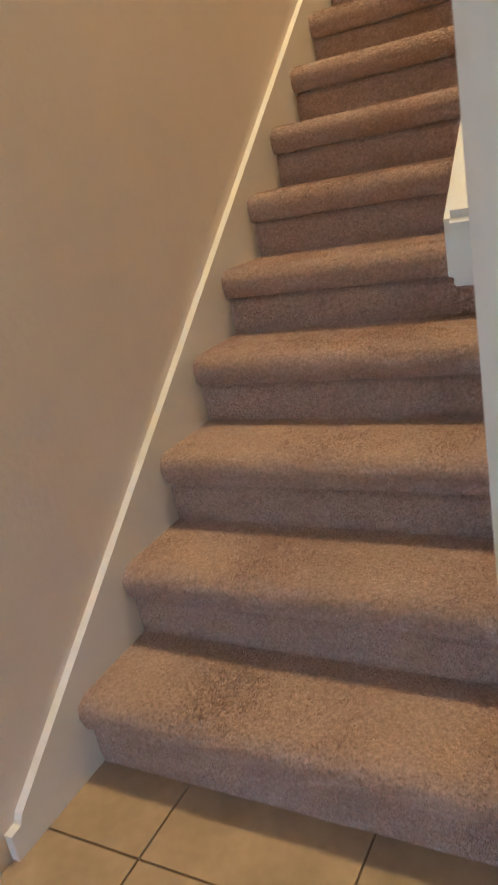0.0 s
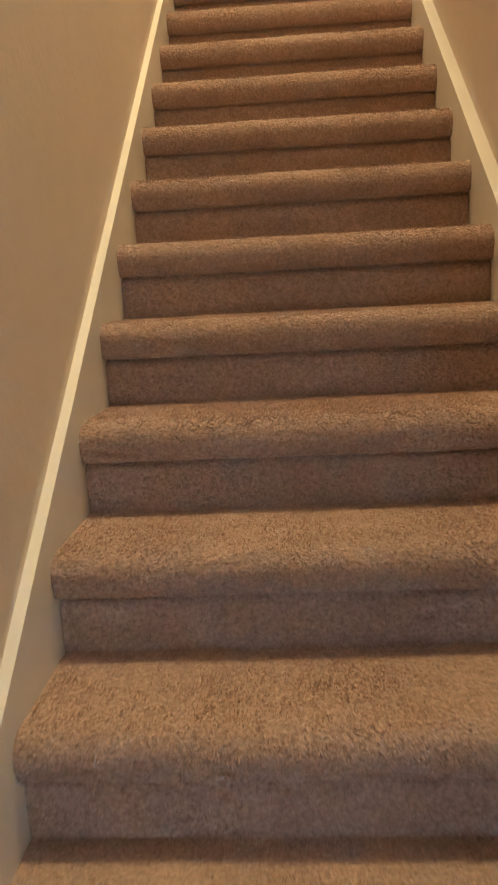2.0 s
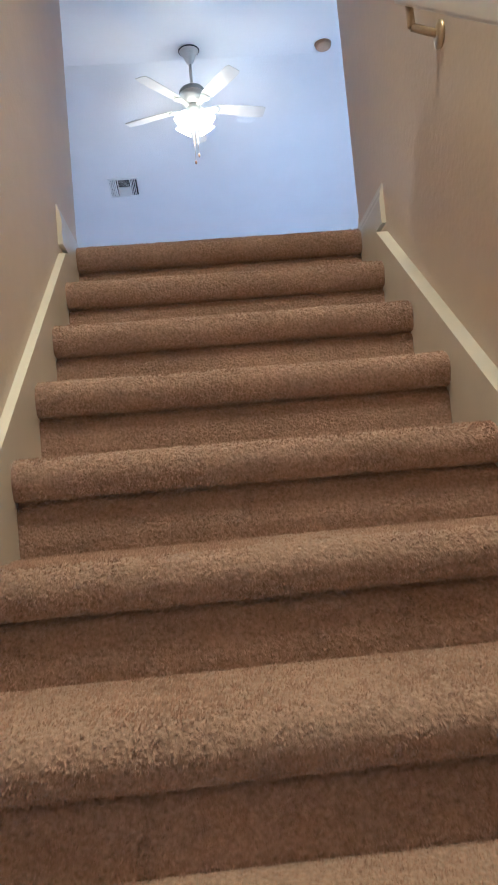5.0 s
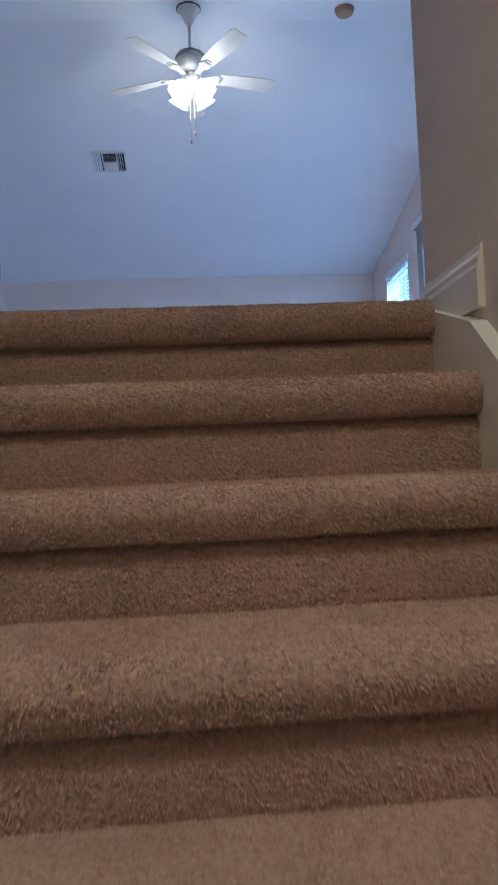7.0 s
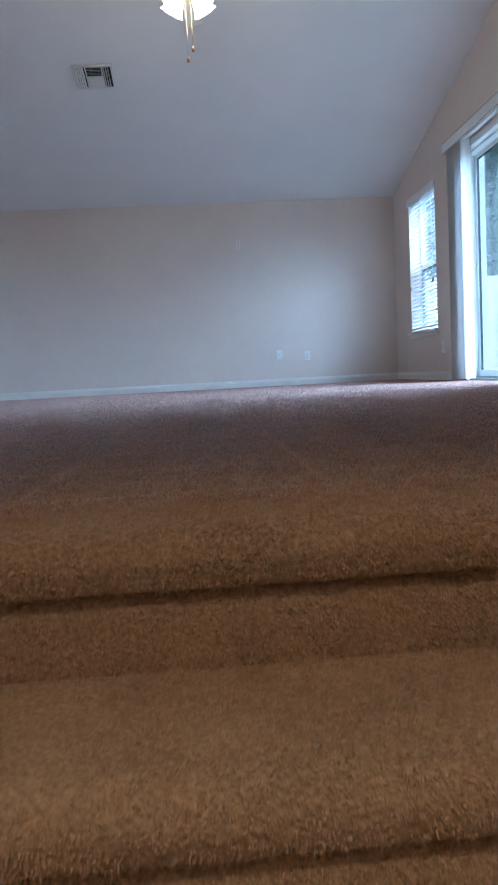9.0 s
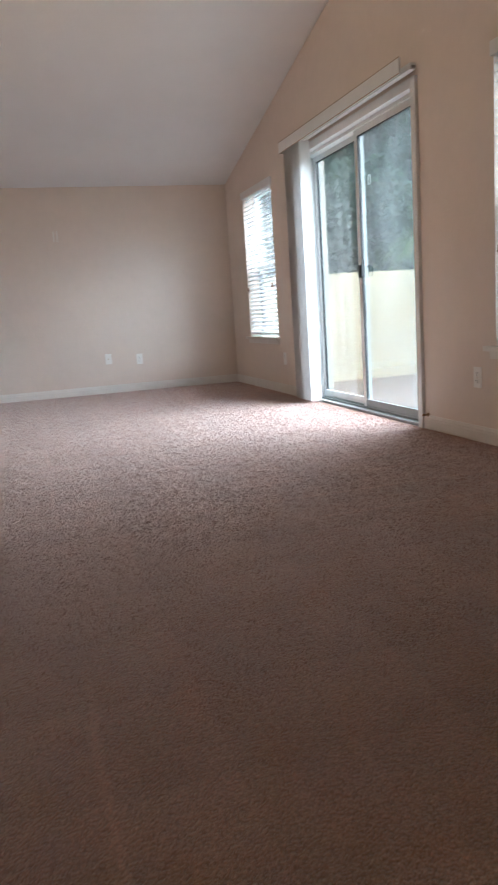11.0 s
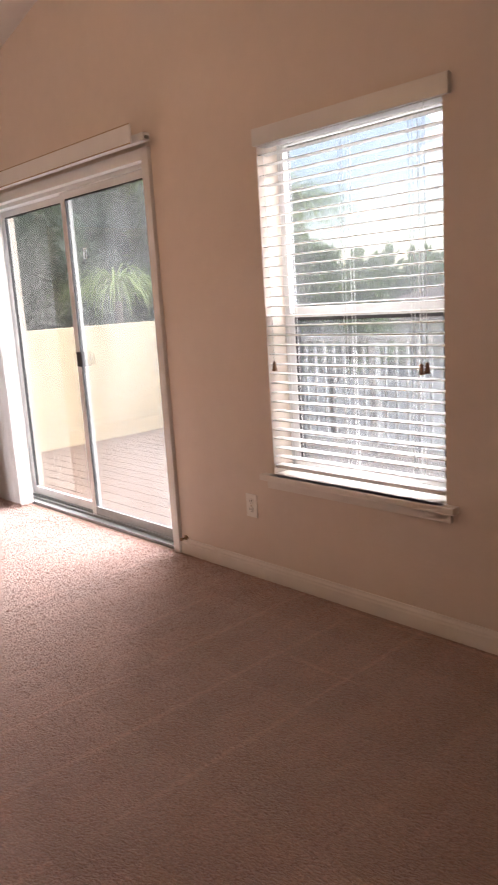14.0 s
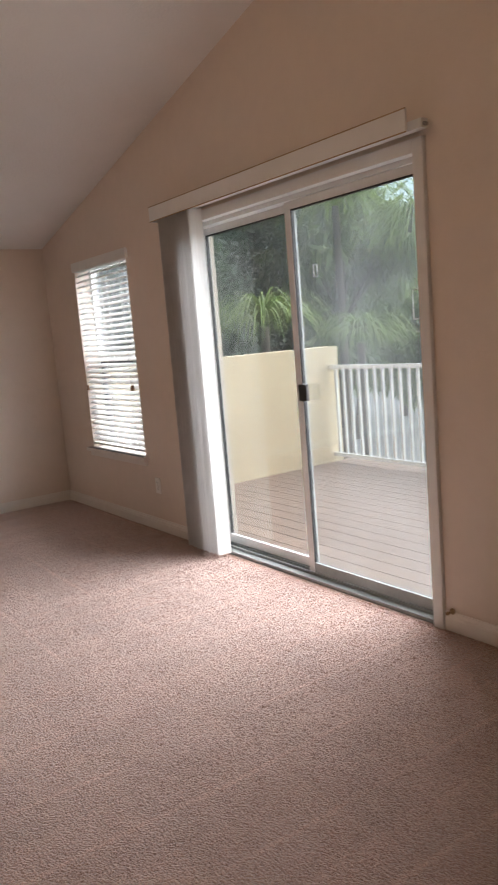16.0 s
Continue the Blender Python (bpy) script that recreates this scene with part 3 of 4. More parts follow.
# the track is solid; a grey block colours in its shaded slot
part("track_end", shifted(box(XW - 0.066, XW - 0.044, 7.610, 7.618, 5.192, 5.206)), FANGREY, vb, "grey block standing for the shaded slot of the track")
rng = random.Random(5)
for i in range(19):
    y = 9.345 + i * 0.0205
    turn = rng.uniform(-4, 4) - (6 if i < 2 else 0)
    wv = 0.045
    bm = bmesh.new()
    pr = [(-wv, 0.0), (-wv * 0.5, 0.004), (0, 0.0055), (wv * 0.5, 0.004), (wv, 0.0)]
    top, bot = 5.184, H + 0.02
    rows = [[bm.verts.new((u, v, z)) for u, v in pr] + [bm.verts.new((u, v + 0.0012, z)) for u, v in pr[::-1]] for z in (bot, top)]
    m = len(rows[0])
    for q in range(m):
        bm.faces.new((rows[0][q], rows[0][(q + 1) % m], rows[1][(q + 1) % m], rows[1][q]))
    bm.faces.new(rows[0][::-1])
    bm.faces.new(rows[1])
    bmesh.ops.recalc_face_normals(bm, faces=bm.faces)
    bmesh.ops.transform(bm, matrix=pose(XW - 0.065 + rng.uniform(-0.006, 0.006), y, 0, 0, 0, turn), verts=bm.verts)
    # the two vanes nearest the glass get a whiter colour for the daylight on them
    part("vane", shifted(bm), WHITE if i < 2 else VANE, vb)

# ---- outlets and small wall things ----
def outlet(y=None, x=None, z=3.42, kind="duplex"):
    """A wall plate; on the window wall when y is given, on the far wall when x is given."""
    if y is not None:
        m = pose(XW, y, z, 90, 0, -90)
    else:
        m = pose(x, YF, z, 90, 0, 0)
    lab = "ivory duplex wall outlet" if kind == "duplex" else "ivory wall plate with a cable jack"
    o = thing("wall_outlet", lab + " above the baseboard", "outlet", group="wall outlets")
    o.matrix_world = m
    part("plate", box(-0.036, 0.036, -0.058, 0.058, 0.0, 0.006, bevel=0.003), PLATE, o)
    if kind == "duplex":
        for v in (-0.021, 0.021):
            f = part("socket", lathe([(0.016, 0.0055), (0.016, 0.0085), (0.014, 0.009)], (0, v, 0), 16), PLATE, o)
            bm = box(-0.0075, -0.005, v - 0.002, v + 0.008, 0.008, 0.0096)
            add_box(bm, 0.005, 0.0075, v - 0.002, v + 0.008, 0.008, 0.0096)
            add_box(bm, -0.002, 0.002, v - 0.010, v - 0.006, 0.008, 0.0096)
            part("slots", bm, DARK, f)
    else:
        part("jack", lathe([(0.007, 0.0055), (0.007, 0.014), (0.003, 0.014)], (0, 0, 0), 12), BRASS, o)
    part("screw", lathe([(0.003, 0.005), (0.003, 0.0075), (0.001, 0.008)], (0, 0, 0), 10), BRASS, o)


outlet(y=7.087)
outlet(y=10.256, z=3.397)
outlet(x=1.794, z=3.418)
outlet(x=1.445, z=3.442, kind="jack")
patch = thing("wall_anchor", "small pale wall fixing on the end wall", "anchor", (1.006, YF, 4.79))
bm = box(-0.022, -0.012, -0.006, 0.0, -0.05, 0.06, bevel=0.002)
add_box(bm, 0.014, 0.024, -0.006, 0.0, -0.05, 0.06, bevel=0.002)
part("anchor_plate", bm, PLATE, patch)
cable = thing("cable_stub", "short capped cable stub on the wall beside the patio door", "cable", (XW, 7.626, 3.15))
part("stub", lathe([(0.014, 0), (0.014, 0.006), (0.006, 0.010), (0.006, 0.03), (0.008, 0.03), (0.008, 0.042), (0.002, 0.044)], seg=14, m=pose(0, 0, 0, 0, -90, 0)), BEIGE, cable)

# ---- ceiling vent, smoke alarm, fan ----
vent = thing("ceiling_vent", "white square ceiling air register with dark louvres", "vent")
ang = math.degrees(math.atan(SLOPE))
vent.matrix_world = pose(-0.331, 9.58, ZC + SLOPE * (YF - 9.58), -ang, 0, 0)
hw, hd = 0.172, 0.162
c0, c1 = -0.062, 0.078      # bars between its three columns
rim = 0.018
bm = bmesh.new()
for a in ((-hw, hw, -hd, -hd + rim), (-hw, hw, hd - rim, hd), (-hw, -hw + rim, -hd + rim, hd - rim), (hw - rim, hw, -hd + rim, hd - rim),
          (c0 - 0.005, c0 + 0.005, -hd + rim, hd - rim), (c1 - 0.005, c1 + 0.005, -hd + rim, hd - rim),
          (c0 + 0.005, c1 - 0.005, -0.005, 0.005)):
    add_box(bm, *a, -0.016, -0.001)
part("frame", bm, WHITE, vent)
# no duct is built: a near-black sheet gives its shade
part("backing", box(-hw + 0.016, hw - 0.016, -hd + 0.016, hd - 0.016, -0.004, -0.002), DARK, vent, "dark sheet standing for the shade inside the duct")


def louvres(x0, x1, y0, y1, across, turn):
    """A bank of tilted slats; across: they run along x, else along y."""
    lo, hi = (y0, y1) if across else (x0, x1)
    for i in range(int((hi - lo) / 0.019)):
        c = lo + 0.0105 + i * 0.019
        bm = bmesh.new()
        if across:
            add_box(bm, x0, x1, -0.009, 0.009, -0.0007, 0.0007)
            m = pose(0, c, -0.011, turn, 0, 0)
        else:
            add_box(bm, -0.009, 0.009, y0, y1, -0.0007, 0.0007)
            m = pose(c, 0, -0.011, 0, turn, 0)
        bmesh.ops.transform(bm, matrix=m, verts=bm.verts)
        part("slat", bm, WHITE, vent)


louvres(-hw + rim, c0 - 0.005, -hd + rim, hd - rim, False, -38)
louvres(c1 + 0.005, hw - rim, -hd + rim, hd - rim, False, 52)
louvres(c0 + 0.005, c1 - 0.005, -hd + rim, -0.005, True, 40)
louvres(c0 + 0.005, c1 - 0.005, 0.005, hd - rim, True, -40)

alarm = thing("smoke_alarm", "round beige smoke alarm on the ceiling", "smoke alarm", (1.715, 7.74, ZTOP))
part("base", lathe([(0.076, -0.012), (0.078, -0.002), (0.07, 0.0)], seg=28), BEIGE, alarm)
part("cover", lathe([(0.03, -0.046), (0.058, -0.044), (0.068, -0.034), (0.071, -0.012)], seg=28), BEIGE, alarm)

fan = thing("ceiling_fan", "white five-blade ceiling fan with lit glass shades and pull chains", "ceiling fan", (*FAN, ZTOP))
fz = -ZTOP
part("canopy", lathe([(0.018, -0.135), (0.03, -0.12), (0.062, -0.045), (0.088, -0.012), (0.092, 0.0)], seg=28), FANWHITE, fan)
part("canopy_ring", lathe([(0.0925, -0.010), (0.095, -0.008), (0.095, -0.001), (0.0925, 0.0)], seg=28), DARK, fan)
part("downrod", tube((0, 0, -0.13), (0, 0, 5.93 + fz), 0.0135, seg=14), FANWHITE, fan)
part("motor_top", lathe([(0.118, 5.875), (0.118, 5.90), (0.10, 5.925), (0.06, 5.945), (0.02, 5.95)], (0, 0, fz), 32), FANGREY, fan, "grey metal top of the motor")
part("motor", lathe([(0.05, 5.775), (0.085, 5.785), (0.105, 5.81), (0.112, 5.84), (0.116, 5.8745)], (0, 0, fz), 32), FANWHITE, fan)
part("switch_housing", lathe([(0.045, 5.68), (0.062, 5.69), (0.066, 5.73), (0.058, 5.765), (0.05, 5.7745)], (0, 0, fz), 24), FANWHITE, fan)
for i in range(5):
    a = radians(-58.5 + 72 * i)
    blade = bmesh.new()
    nseg = 14
    lo, hi = [], []
    for q in range(nseg + 1):
        r = 0.20 + 0.465 * q / nseg
        w = 0.052 + 0.016 * min(1, q / 8)
        if q == nseg:
            w -= 0.014
        if q == 0:
            w -= 0.012
        for side, lst in ((-1, lo), (1, hi)):
            lst.append((r, side * w))
    outline = lo + hi[::-1]
    topv = [blade.verts.new((x, y, 0.003)) for x, y in outline]
    botv = [blade.verts.new((x, y, -0.003)) for x, y in outline]
    blade.faces.new(topv)
    blade.faces.new(botv[::-1])
    for q in range(len(outline)):
        j = (q + 1) % len(outline)
        blade.faces.new((topv[q], botv[q], botv[j], topv[j]))
    bmesh.ops.recalc_face_normals(blade, faces=blade.faces)
    m = pose(0, 0, 5.757 + fz, 0, 0, math.degrees(a)) @ pose(0, 0, 0, -12, 0, 0)
    bmesh.ops.transform(blade, matrix=m, verts=blade.verts)
    bl = part("blade", blade, FANWHITE, fan)
    arm = box(0.07, 0.15, -0.014, 0.014, -0.014, -0.004, bevel=0.003)
    add_lathe(arm, [(0.045, 0), (0.045, 0.006), (0.03, 0.008)], (0.20, 0, -0.013), 18)
    add_lathe(arm, [(0.016, 0), (0.016, 0.004), (0.01, 0.006)], (0.17, 0.0, -0.018), 14)
    add_box(arm, 0.13, 0.26, -0.022, 0.022, -0.009, -0.0035, bevel=0.002)
    bmesh.ops.transform(arm, matrix=m, verts=arm.verts)
    part("blade_iron", arm, FANWHITE, bl, "scrolled blade bracket")
for i in range(4):
    a = 45 + 90 * i
    tilt = pose(0, 0, 5.70 + fz, 0, 0, a) @ pose(0.05, 0, 0, 0, 180 - 42, 0)
    part("lamp_arm", lathe([(0.014, -0.02), (0.016, 0.02), (0.022, 0.03), (0.022, 0.05)], seg=14, m=tilt), FANWHITE, fan)
    bm = bmesh.new()
    seg = 30
    prof = [(0.024, 0.045), (0.040, 0.060), (0.052, 0.085), (0.056, 0.115), (0.062, 0.140), (0.076, 0.160)]
    rings = []
    for qi, (r, z) in enumerate(prof):
        rip = 0.006 * (qi / 5) ** 2
        rings.append([bm.verts.new(((r + rip * math.cos(6 * 2 * math.pi * j / seg)) * math.cos(2 * math.pi * j / seg), (r + rip * math.cos(6 * 2 * math.pi * j / seg)) * math.sin(2 * math.pi * j / seg), z)) for j in range(seg)])
    for ra, rb in zip(rings, rings[1:]):
        for j in range(seg):
            bm.faces.new((ra[j], ra[(j + 1) % seg], rb[(j + 1) % seg], rb[j])).smooth = True
    bmesh.ops.solidify(bm, geom=bm.faces[:], thickness=0.003)
    bmesh.ops.transform(bm, matrix=tilt, verts=bm.verts)
    sh = part("shade", bm, SHADE, fan, "lit frosted tulip glass shade")
    sh.visible_shadow = False
for dx, zend in ((-0.018, 5.25), (0.016, 5.315)):
    part("pull_chain", tube((dx, 0.01, 5.68 + fz), (dx, 0.01, zend + 0.02 + fz), 0.0022, seg=6), BRASS, fan)
    part("chain_knob", lathe([(0.003, 0.02), (0.008, 0.012), (0.0105, 0.0), (0.008, -0.012), (0.003, -0.018)][::-1], (dx, 0.01, zend + fz), 12), WOODTIP, fan)

stair_lamp = thing("ceiling_lamp", "small recessed ceiling lamp over the stairs", "lamp", (0.45, 1.3, ZTOP))
bm = bmesh.new()
seg = 28
ra = [[bm.verts.new((r * math.cos(2 * math.pi * q / seg), r * math.sin(2 * math.pi * q / seg), z)) for q in range(seg)] for r, z in ((0.10, 0.0), (0.10, -0.008), (0.075, -0.008), (0.075, 0.0))]
for r0, r1 in zip(ra, ra[1:]):
    for q in range(seg):
        bm.faces.new((r0[q], r0[(q + 1) % seg], r1[(q + 1) % seg], r1[q]))
part("lamp_ring", bm, FANWHITE, stair_lamp)
# unseen base, added to go with the hall fill light
hall_fill_lamp = thing("ceiling_lamp", "unseen white lamp base added for the hall fill light", "lamp", (1.6, -2.2, 2.62))
part("lamp_base", lathe([(0.14, -0.03), (0.15, 0.0)], seg=24), FANWHITE, hall_fill_lamp)

# ---- outside: deck, parapet, railing ----
DZ, DX1, DYE = 3.0, 5.72, 11.42
deck = tagged(thing("deck_floor", "brown composite deck boards with dark gaps", "deck"), kind="structure")
part("deck_joists", box(XW + WT, DX1 + 0.12, 2.5, DYE, DZ - 0.25, DZ - 0.035), DARK, deck)
parapet = tagged(thing("parapet", "cream stucco parapet wall at the end of the deck", "wall"), kind="structure")
part("parapet_wall", box(XW + WT, DX1 + 0.12, DYE, DYE + 0.2, 0.0, 4.225, bevel=0.01), STUCCO, parapet)
part("house_wall", box(XW + WT + 0.002, XW + WT + 0.03, 3.7, 5.97, 0.0, 3.0), STUCCO, parapet)
railing = thing("deck_railing", "white metal railing with square balusters along the deck", "railing", (DX1, 7, DZ))
ry0, ry1 = 2.5 - 7, DYE - 7
part("top_rail", box(-0.03, 0.03, ry0, ry1, 0.99, 1.03, bevel=0.004), WHITE, railing)
part("bottom_rail", box(-0.02, 0.02, ry0, ry1, 0.06, 0.10, bevel=0.003), WHITE, railing)
me = None
y = ry0 + 0.1
i = 0
while y < ry1 - 0.04:
    big = i % 14 == 10
    if big:
        part("post", box(-0.035, 0.035, y - 0.035, y + 0.035, 0.0, 0.989), WHITE, railing)
    elif me is None:
        b = part("baluster", box(-0.012, 0.012, -0.012, 0.012, 0.101, 0.989), WHITE, railing)
        b.location = (0, y, 0)
        me = b.data
    else:
        b = new("baluster", me)
        b.parent = railing
        b.location = (0, y, 0)
    y += 0.112
    i += 1

# ---- garden, trees, neighbouring house ----
structure("ground", box(-400, 400, -400, 400, -0.6, -0.15), GRASS, "grassy ground reaching the horizon")
structure("pavement", box(7.0, 60, -10, 40.0, -0.15, -0.13), CONCRETE, "pale concrete yard below the deck")


def leaf_crown(clumps, per, size, droop, seed):
    """Leaves as small folded blades in clumps."""
    rng = np.random.default_rng(seed)
    verts, faces = [], []
    for cx, cy, cz, r in clumps:
        d = rng.normal(size=(per, 3))
        d /= np.linalg.norm(d, axis=1)[:, None]
        rad = r * rng.uniform(0.35, 1.0, per) ** 0.6
        c = np.array([cx, cy, cz]) + d * rad[:, None] * (1, 1, 0.85)
        ax = rng.normal(size=(per, 3))
        ax[:, 2] -= droop
        ax /= np.linalg.norm(ax, axis=1)[:, None]
        side = np.cross(ax, rng.normal(size=(per, 3)))
        side /= np.linalg.norm(side, axis=1)[:, None]
        ln = size * rng.uniform(0.6, 1.4, per)[:, None]
        w = ln * (0.28 if droop < 1 else 0.10)
        base = len(verts)
        quad = np.stack([c, c + ax * ln * 0.5 + side * w, c + ax * ln, c + ax * ln * 0.5 - side * w], 1).reshape(-1, 3)
        verts.extend(map(tuple, quad))
        faces.extend((base + 4 * q, base + 4 * q + 1, base + 4 * q + 2, base + 4 * q + 3) for q in range(per))
    me = bpy.data.meshes.new("crown")
    me.from_pydata(verts, [], faces)
    return me


def tree(x, y, height, spread, mat, seed, label, droop=0.2, leaf=0.16, n=26, per=240, low=0.3):
    rng = random.Random(seed)
    t = thing("tree", label, "tree", (x, y, -0.15), group="garden trees")
    bm = bmesh.new()
    z, px, py, r = 0.0, 0.0, 0.0, height * 0.028
    segs = 7
    limbs = []
    for s in range(segs):
        nz = z + height * 0.85 / segs
        nx, ny = px + rng.uniform(-0.1, 0.1), py + rng.uniform(-0.1, 0.1)
        add_tube(bm, (px, py, z), (nx, ny, nz), r, r * 0.82, 9)
        z, px, py, r = nz, nx, ny, r * 0.82
        if s >= 2:
            limbs.append((px, py, z, r))
    clumps = []
    for q in range(n):
        lx, ly, lz, lr = rng.choice(limbs)
        a = rng.uniform(0, 2 * math.pi)
        hz = low * height + (1 - low) * height * rng.random() ** 0.9
        f = math.sin(math.pi * min(0.95, max(0.12, (hz / height - low * 0.6) / (1.05 - low * 0.6))))
        rr = spread * f * rng.uniform(0.35, 1.0)
        c = (lx + rr * math.cos(a), ly + rr * math.sin(a), hz)
        add_tube(bm, (lx, ly, min(lz, hz)), c, lr * 0.5, 0.01, 5)
        clumps.append((*c, spread * rng.uniform(0.24, 0.42)))
    part("trunk", bm, BARK, t)
    me = leaf_crown(clumps, per, leaf, droop, seed)
    me.materials.append(mat)
    c = new("crown", me)
    c.parent = t
    return t


def fountain_plant(x, y, z, size, n, seed, label):
    """A palm-like plant: stout trunk and long arching leaves."""
    rng = random.Random(seed)
    t = thing("ponytail_palm", label, "palm", (x, y, -0.15), group="palms")
    h = z + 0.15
    bm = bmesh.new()
    add_lathe(bm, [(0.22, 0), (0.13, 0.4), (0.08, h * 0.6), (0.07, h)], seg=12)
    part("trunk", bm, BARK, t)
    verts, faces = [], []
    for i in range(n):
        a = rng.uniform(0, 2 * math.pi)
        ln = size * rng.uniform(0.7, 1.2)
        rise = rng.uniform(0.2, 1.0)
        w = 0.024
        p, base = Vector((0, 0, h)), len(verts)
        out = Vector((math.cos(a), math.sin(a), 0))
        sd = Vector((-math.sin(a), math.cos(a), 0))
        el = radians(25 + 60 * rise)
        k2 = 9
        for s in range(k2 + 1):
            ww = w * (1 - 0.9 * s / k2)
            verts.append(tuple(p - sd * ww))
            verts.append(tuple(p + sd * ww))
            p = p + (out * math.cos(el) + Vector((0, 0, math.sin(el)))) * ln / k2
            el -= radians(rng.uniform(14, 19) * (0.6 + 0.6 * rise))
        for s in range(k2):
            b = base + 2 * s
            faces.append((b, b + 1, b + 3, b + 2))
    me = bpy.data.meshes.new("leaves")
    me.from_pydata(verts, [], faces)
    me.materials.append(FROND)
    c = new("leaves", me)
    c.parent = t
    return t


fountain_plant(7.3, 14.6, 4.5, 1.35, 210, 3, "ponytail palm with long arching green leaves")
fountain_plant(9.9, 15.2, 4.1, 1.4, 220, 4, "ponytail palm with long arching green leaves")
fountain_plant(10.6, 16.4, 6.7, 2.5, 420, 5, "tall ponytail palm with a wide drooping crown")
fountain_plant(12.3, 15.8, 6.0, 2.2, 380, 6, "tall ponytail palm with a wide drooping crown")
tree(8.4, 19.0, 10.5, 3.4, LEAFD, 11, "dark dense leafy garden tree", n=64, per=900, leaf=0.17, low=0.15)
tree(5.0, 21.0, 9.5, 3.2, LEAFD, 12, "dark dense leafy garden tree", n=56, per=800, leaf=0.17, low=0.15)
tree(11.2, 22.5, 10.0, 3.0, LEAFD, 17, "dark dense leafy garden tree", n=56, per=800, leaf=0.17, low=0.2)
tree(14.0, 20.0, 7.6, 2.6, LEAF, 13, "light green weeping tree with hanging foliage", droop=1.6, leaf=0.45, n=44, per=420, low=0.45)
tree(16.2, 17.6, 5.6, 2.0, LEAF, 14, "light green weeping tree with hanging foliage", droop=1.6, leaf=0.4, n=30, per=340, low=0.5)
tree(21.0, 27.0, 8.0, 3.2, LEAF, 15, "leafy green tree in the next garden", n=34, per=360, leaf=0.3, low=0.45)
tree(27.0, 30.0, 7.0, 3.2, LEAF, 16, "leafy green tree in the next garden", n=30, per=320, leaf=0.3, low=0.45)
house = thing("neighbour_house", "low house with a brown hipped shingle roof", "house", (44, 29, -0.15))
part("house_wall", box(-7, 7, -6, 6, 0, 2.9), STUCCO, house)
bm = bmesh.new()
ev = [bm.verts.new(p) for p in ((-7.6, -6.6, 2.9), (7.6, -6.6, 2.9), (7.6, 6.6, 2.9), (-7.6, 6.6, 2.9))]
rg = [bm.verts.new(p) for p in ((-0.5, -2.2, 4.9), (-0.5, 2.2, 4.9))]
bm.faces.new((ev[0], ev[1], rg[0]))
bm.faces.new((ev[1], ev[2], rg[1], rg[0]))
bm.faces.new((ev[2], ev[3], rg[1]))
bm.faces.new((ev[3], ev[0], rg[0], rg[1]))
bm.faces.new(ev[::-1])
part("roof", bm, ROOF, house)
for y in (-3.5, 0.0, 3.5):
    part("window", box(-7.03, -6.98, y - 0.6, y + 0.6, 1.0, 2.2), PANEDARK, house)
rng = random.Random(21)
clumps = []
for i in range(150):
    a = radians(rng.uniform(-15, 75))
    dist = rng.uniform(62, 85)
    clumps.append((dist * math.cos(a), 4 + dist * math.sin(a), rng.uniform(1.0, 6.5), rng.uniform(2.0, 3.6)))
me = leaf_crown(clumps, 150, 1.3, 0.1, 22)
me.materials.append(LEAF)
tagged(new("far_woods", me), "distant line of green woods", "woods", kind="stuff")

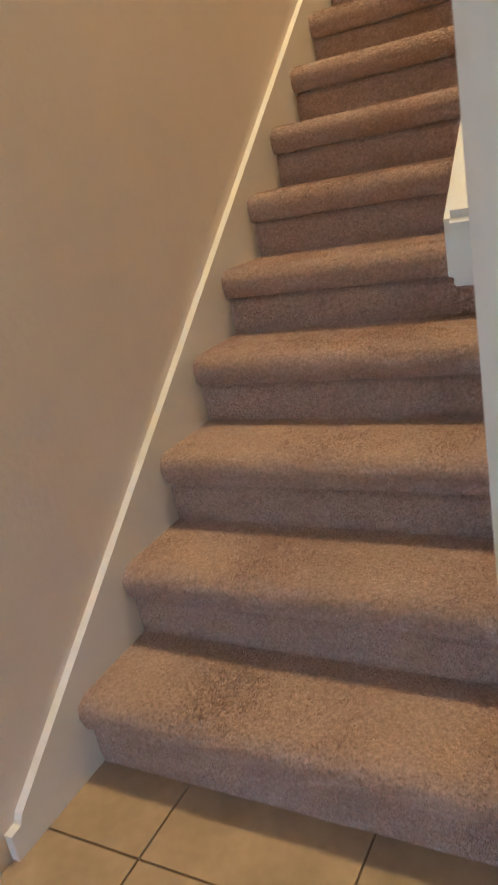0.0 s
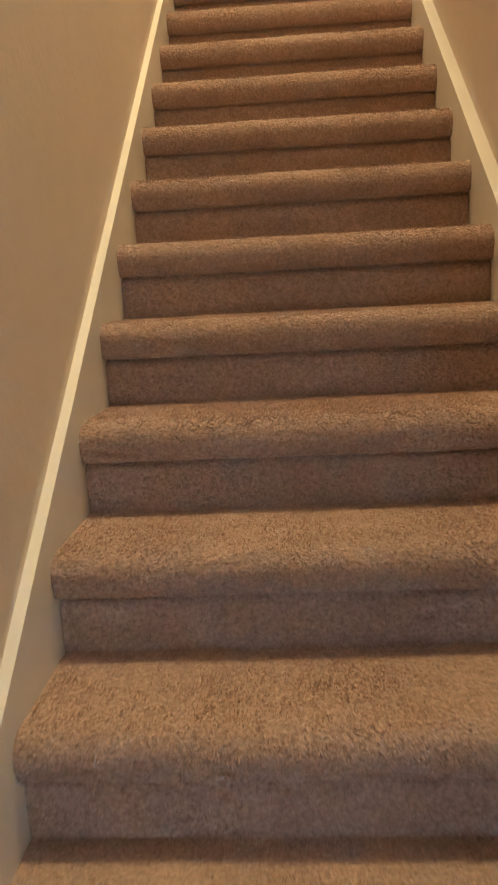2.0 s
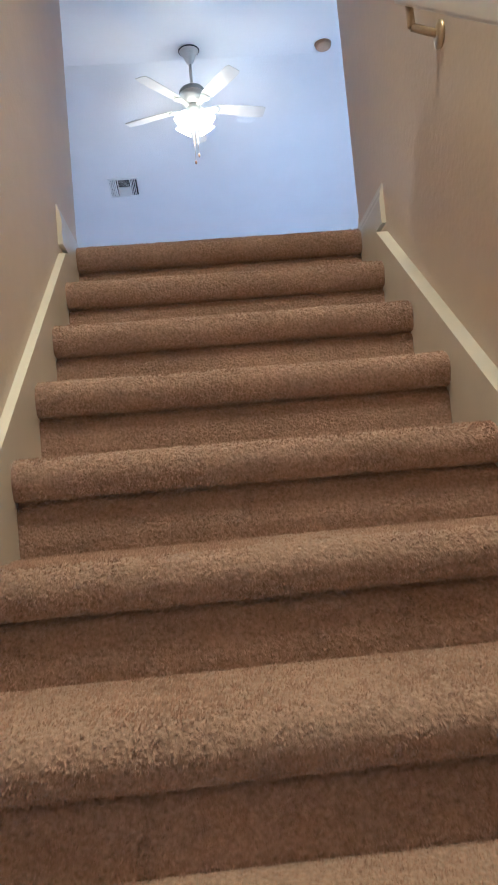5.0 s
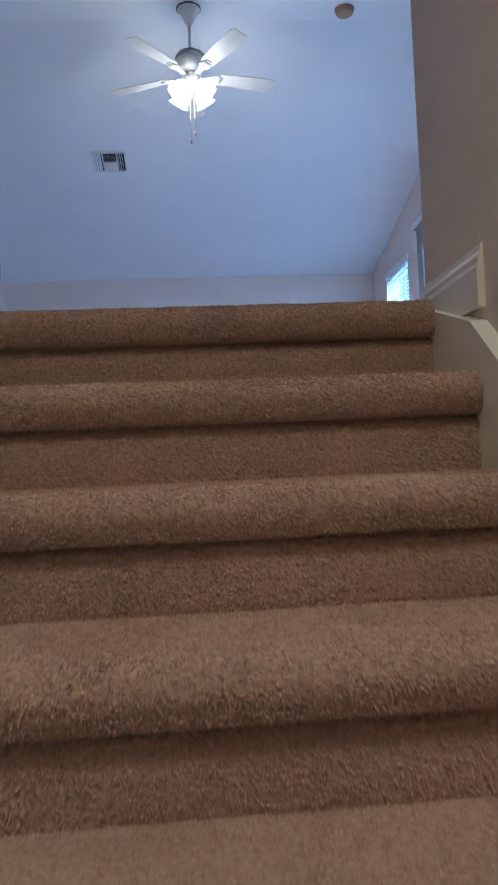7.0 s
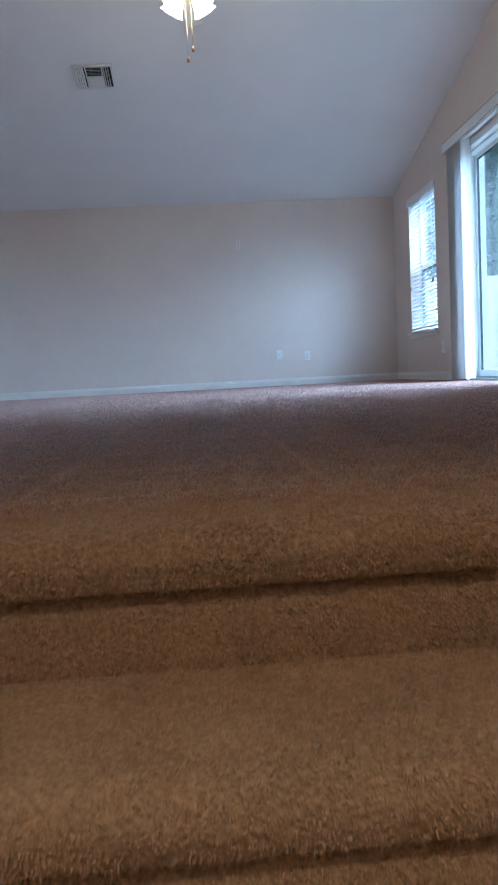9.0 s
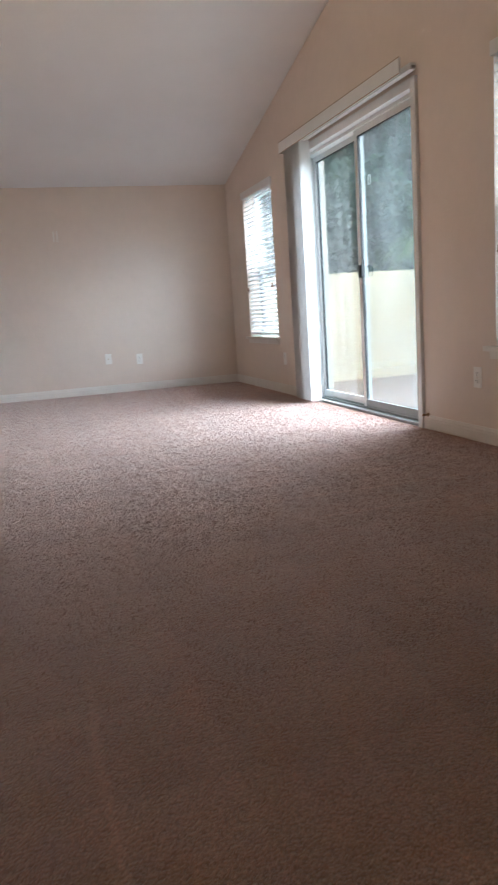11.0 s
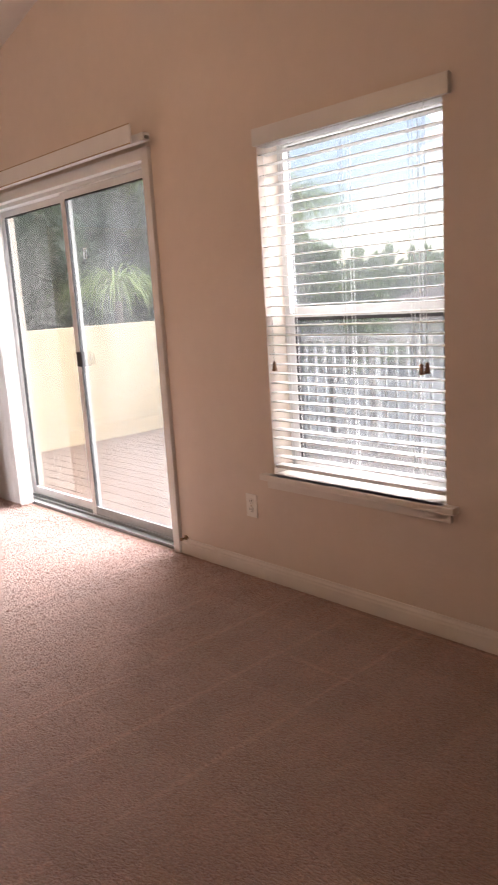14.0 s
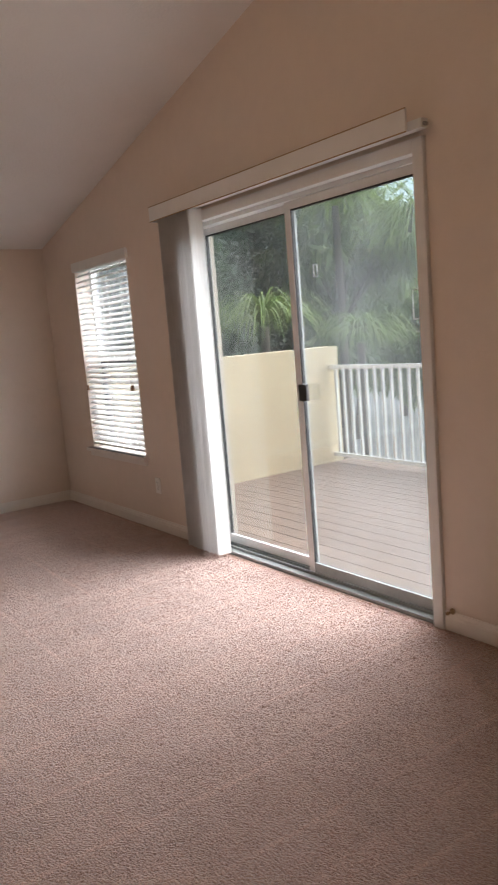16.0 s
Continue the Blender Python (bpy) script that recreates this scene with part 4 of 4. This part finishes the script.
# ---- pieces: tiles and deck boards ----
TS, TX, TY = 0.396, 0.224, -0.182
hall = bpy.data.objects["floor_hall"]
for i in range(-1, 8):
    for j in range(-11, 1):
        x0, y0 = TX + i * TS, TY + j * TS
        x1, y1 = x0 + TS, y0 + TS
        cx0, cx1 = max(x0, -0.018) + 0.0025, min(x1, 3.29) - 0.0025
        cy0, cy1 = max(y0, -4.39) + 0.0025, min(y1, 0.015) - 0.0025
        if cx1 - cx0 < 0.02 or cy1 - cy0 < 0.02:
            continue
        part("tile", box(cx0, cx1, cy0, cy1, -0.012, 0.0), TILE, hall)
w = 0.14
n = int((DX1 + 0.12 - XW - WT) / w)
for i in range(n + 1):
    x0 = XW + WT + 0.01 + i * w
    part("deck_board", box(x0, x0 + w - 0.007, 2.5, DYE - 0.005, DZ - 0.034, DZ, bevel=0.003), DECK, deck)

# ---- standing pile of the room's carpet ----
rng = np.random.default_rng(9)
n = 430000
pts = np.stack([XW - 0.016 - 6.1 * rng.uniform(0, 1, n) ** 1.5, 3.80 + 8.1 * rng.uniform(0, 1, n) ** 1.7, np.full(n, H - 0.002)], 1)
up = np.tile((0.0, 0.0, 1.0), (n, 1))
me = pile_mesh("pile", pts, up, (0.1, -0.2, 0.0), 0.0062, 10, PILE, 0.45)
o = new("fibre", me)
o.parent = bpy.data.objects["floor_upper"]
tagged(o, "cut pile standing up from the carpet", kind="stuff")

# ---- standing pile of the stair carpet ----
prof = np.array(step_profile(RUN + 0.004))
seg = np.diff(prof, axis=0)
length = np.hypot(seg[:, 0], seg[:, 1])
n = 17000
all_pts, all_up = [], []
for k in range(STEPS):
    weight = length * (abs((prof[:-1, 1] + prof[1:, 1]) / 2 - 0.0985) > 0.006)   # bare in the crease under the nosing
    q = rng.choice(len(seg), n, p=weight / weight.sum())
    f = rng.uniform(0, 1, n)[:, None]
    yz = prof[q] + seg[q] * f
    nrm = np.stack([-seg[q, 1], seg[q, 0]], 1) / length[q][:, None]
    keep = np.ones(n, bool) if k < STEPS - 1 else yz[:, 0] < 0.12
    p = np.stack([rng.uniform(0.004, WIDE - 0.004, n), yz[:, 0] + k * RUN, yz[:, 1] + k * RISE], 1)
    all_pts.append(p[keep])
    all_up.append(np.stack([np.zeros(n), nrm[:, 0], nrm[:, 1]], 1)[keep])
me = pile_mesh("stair_pile", np.concatenate(all_pts), np.concatenate(all_up), (0.18, -0.05, -0.42), 0.0054, 12, STAIRPILE, 0.25)
o = new("fibre", me)
o.parent = stairs
tagged(o, "cut pile standing up from the stair carpet", kind="stuff")
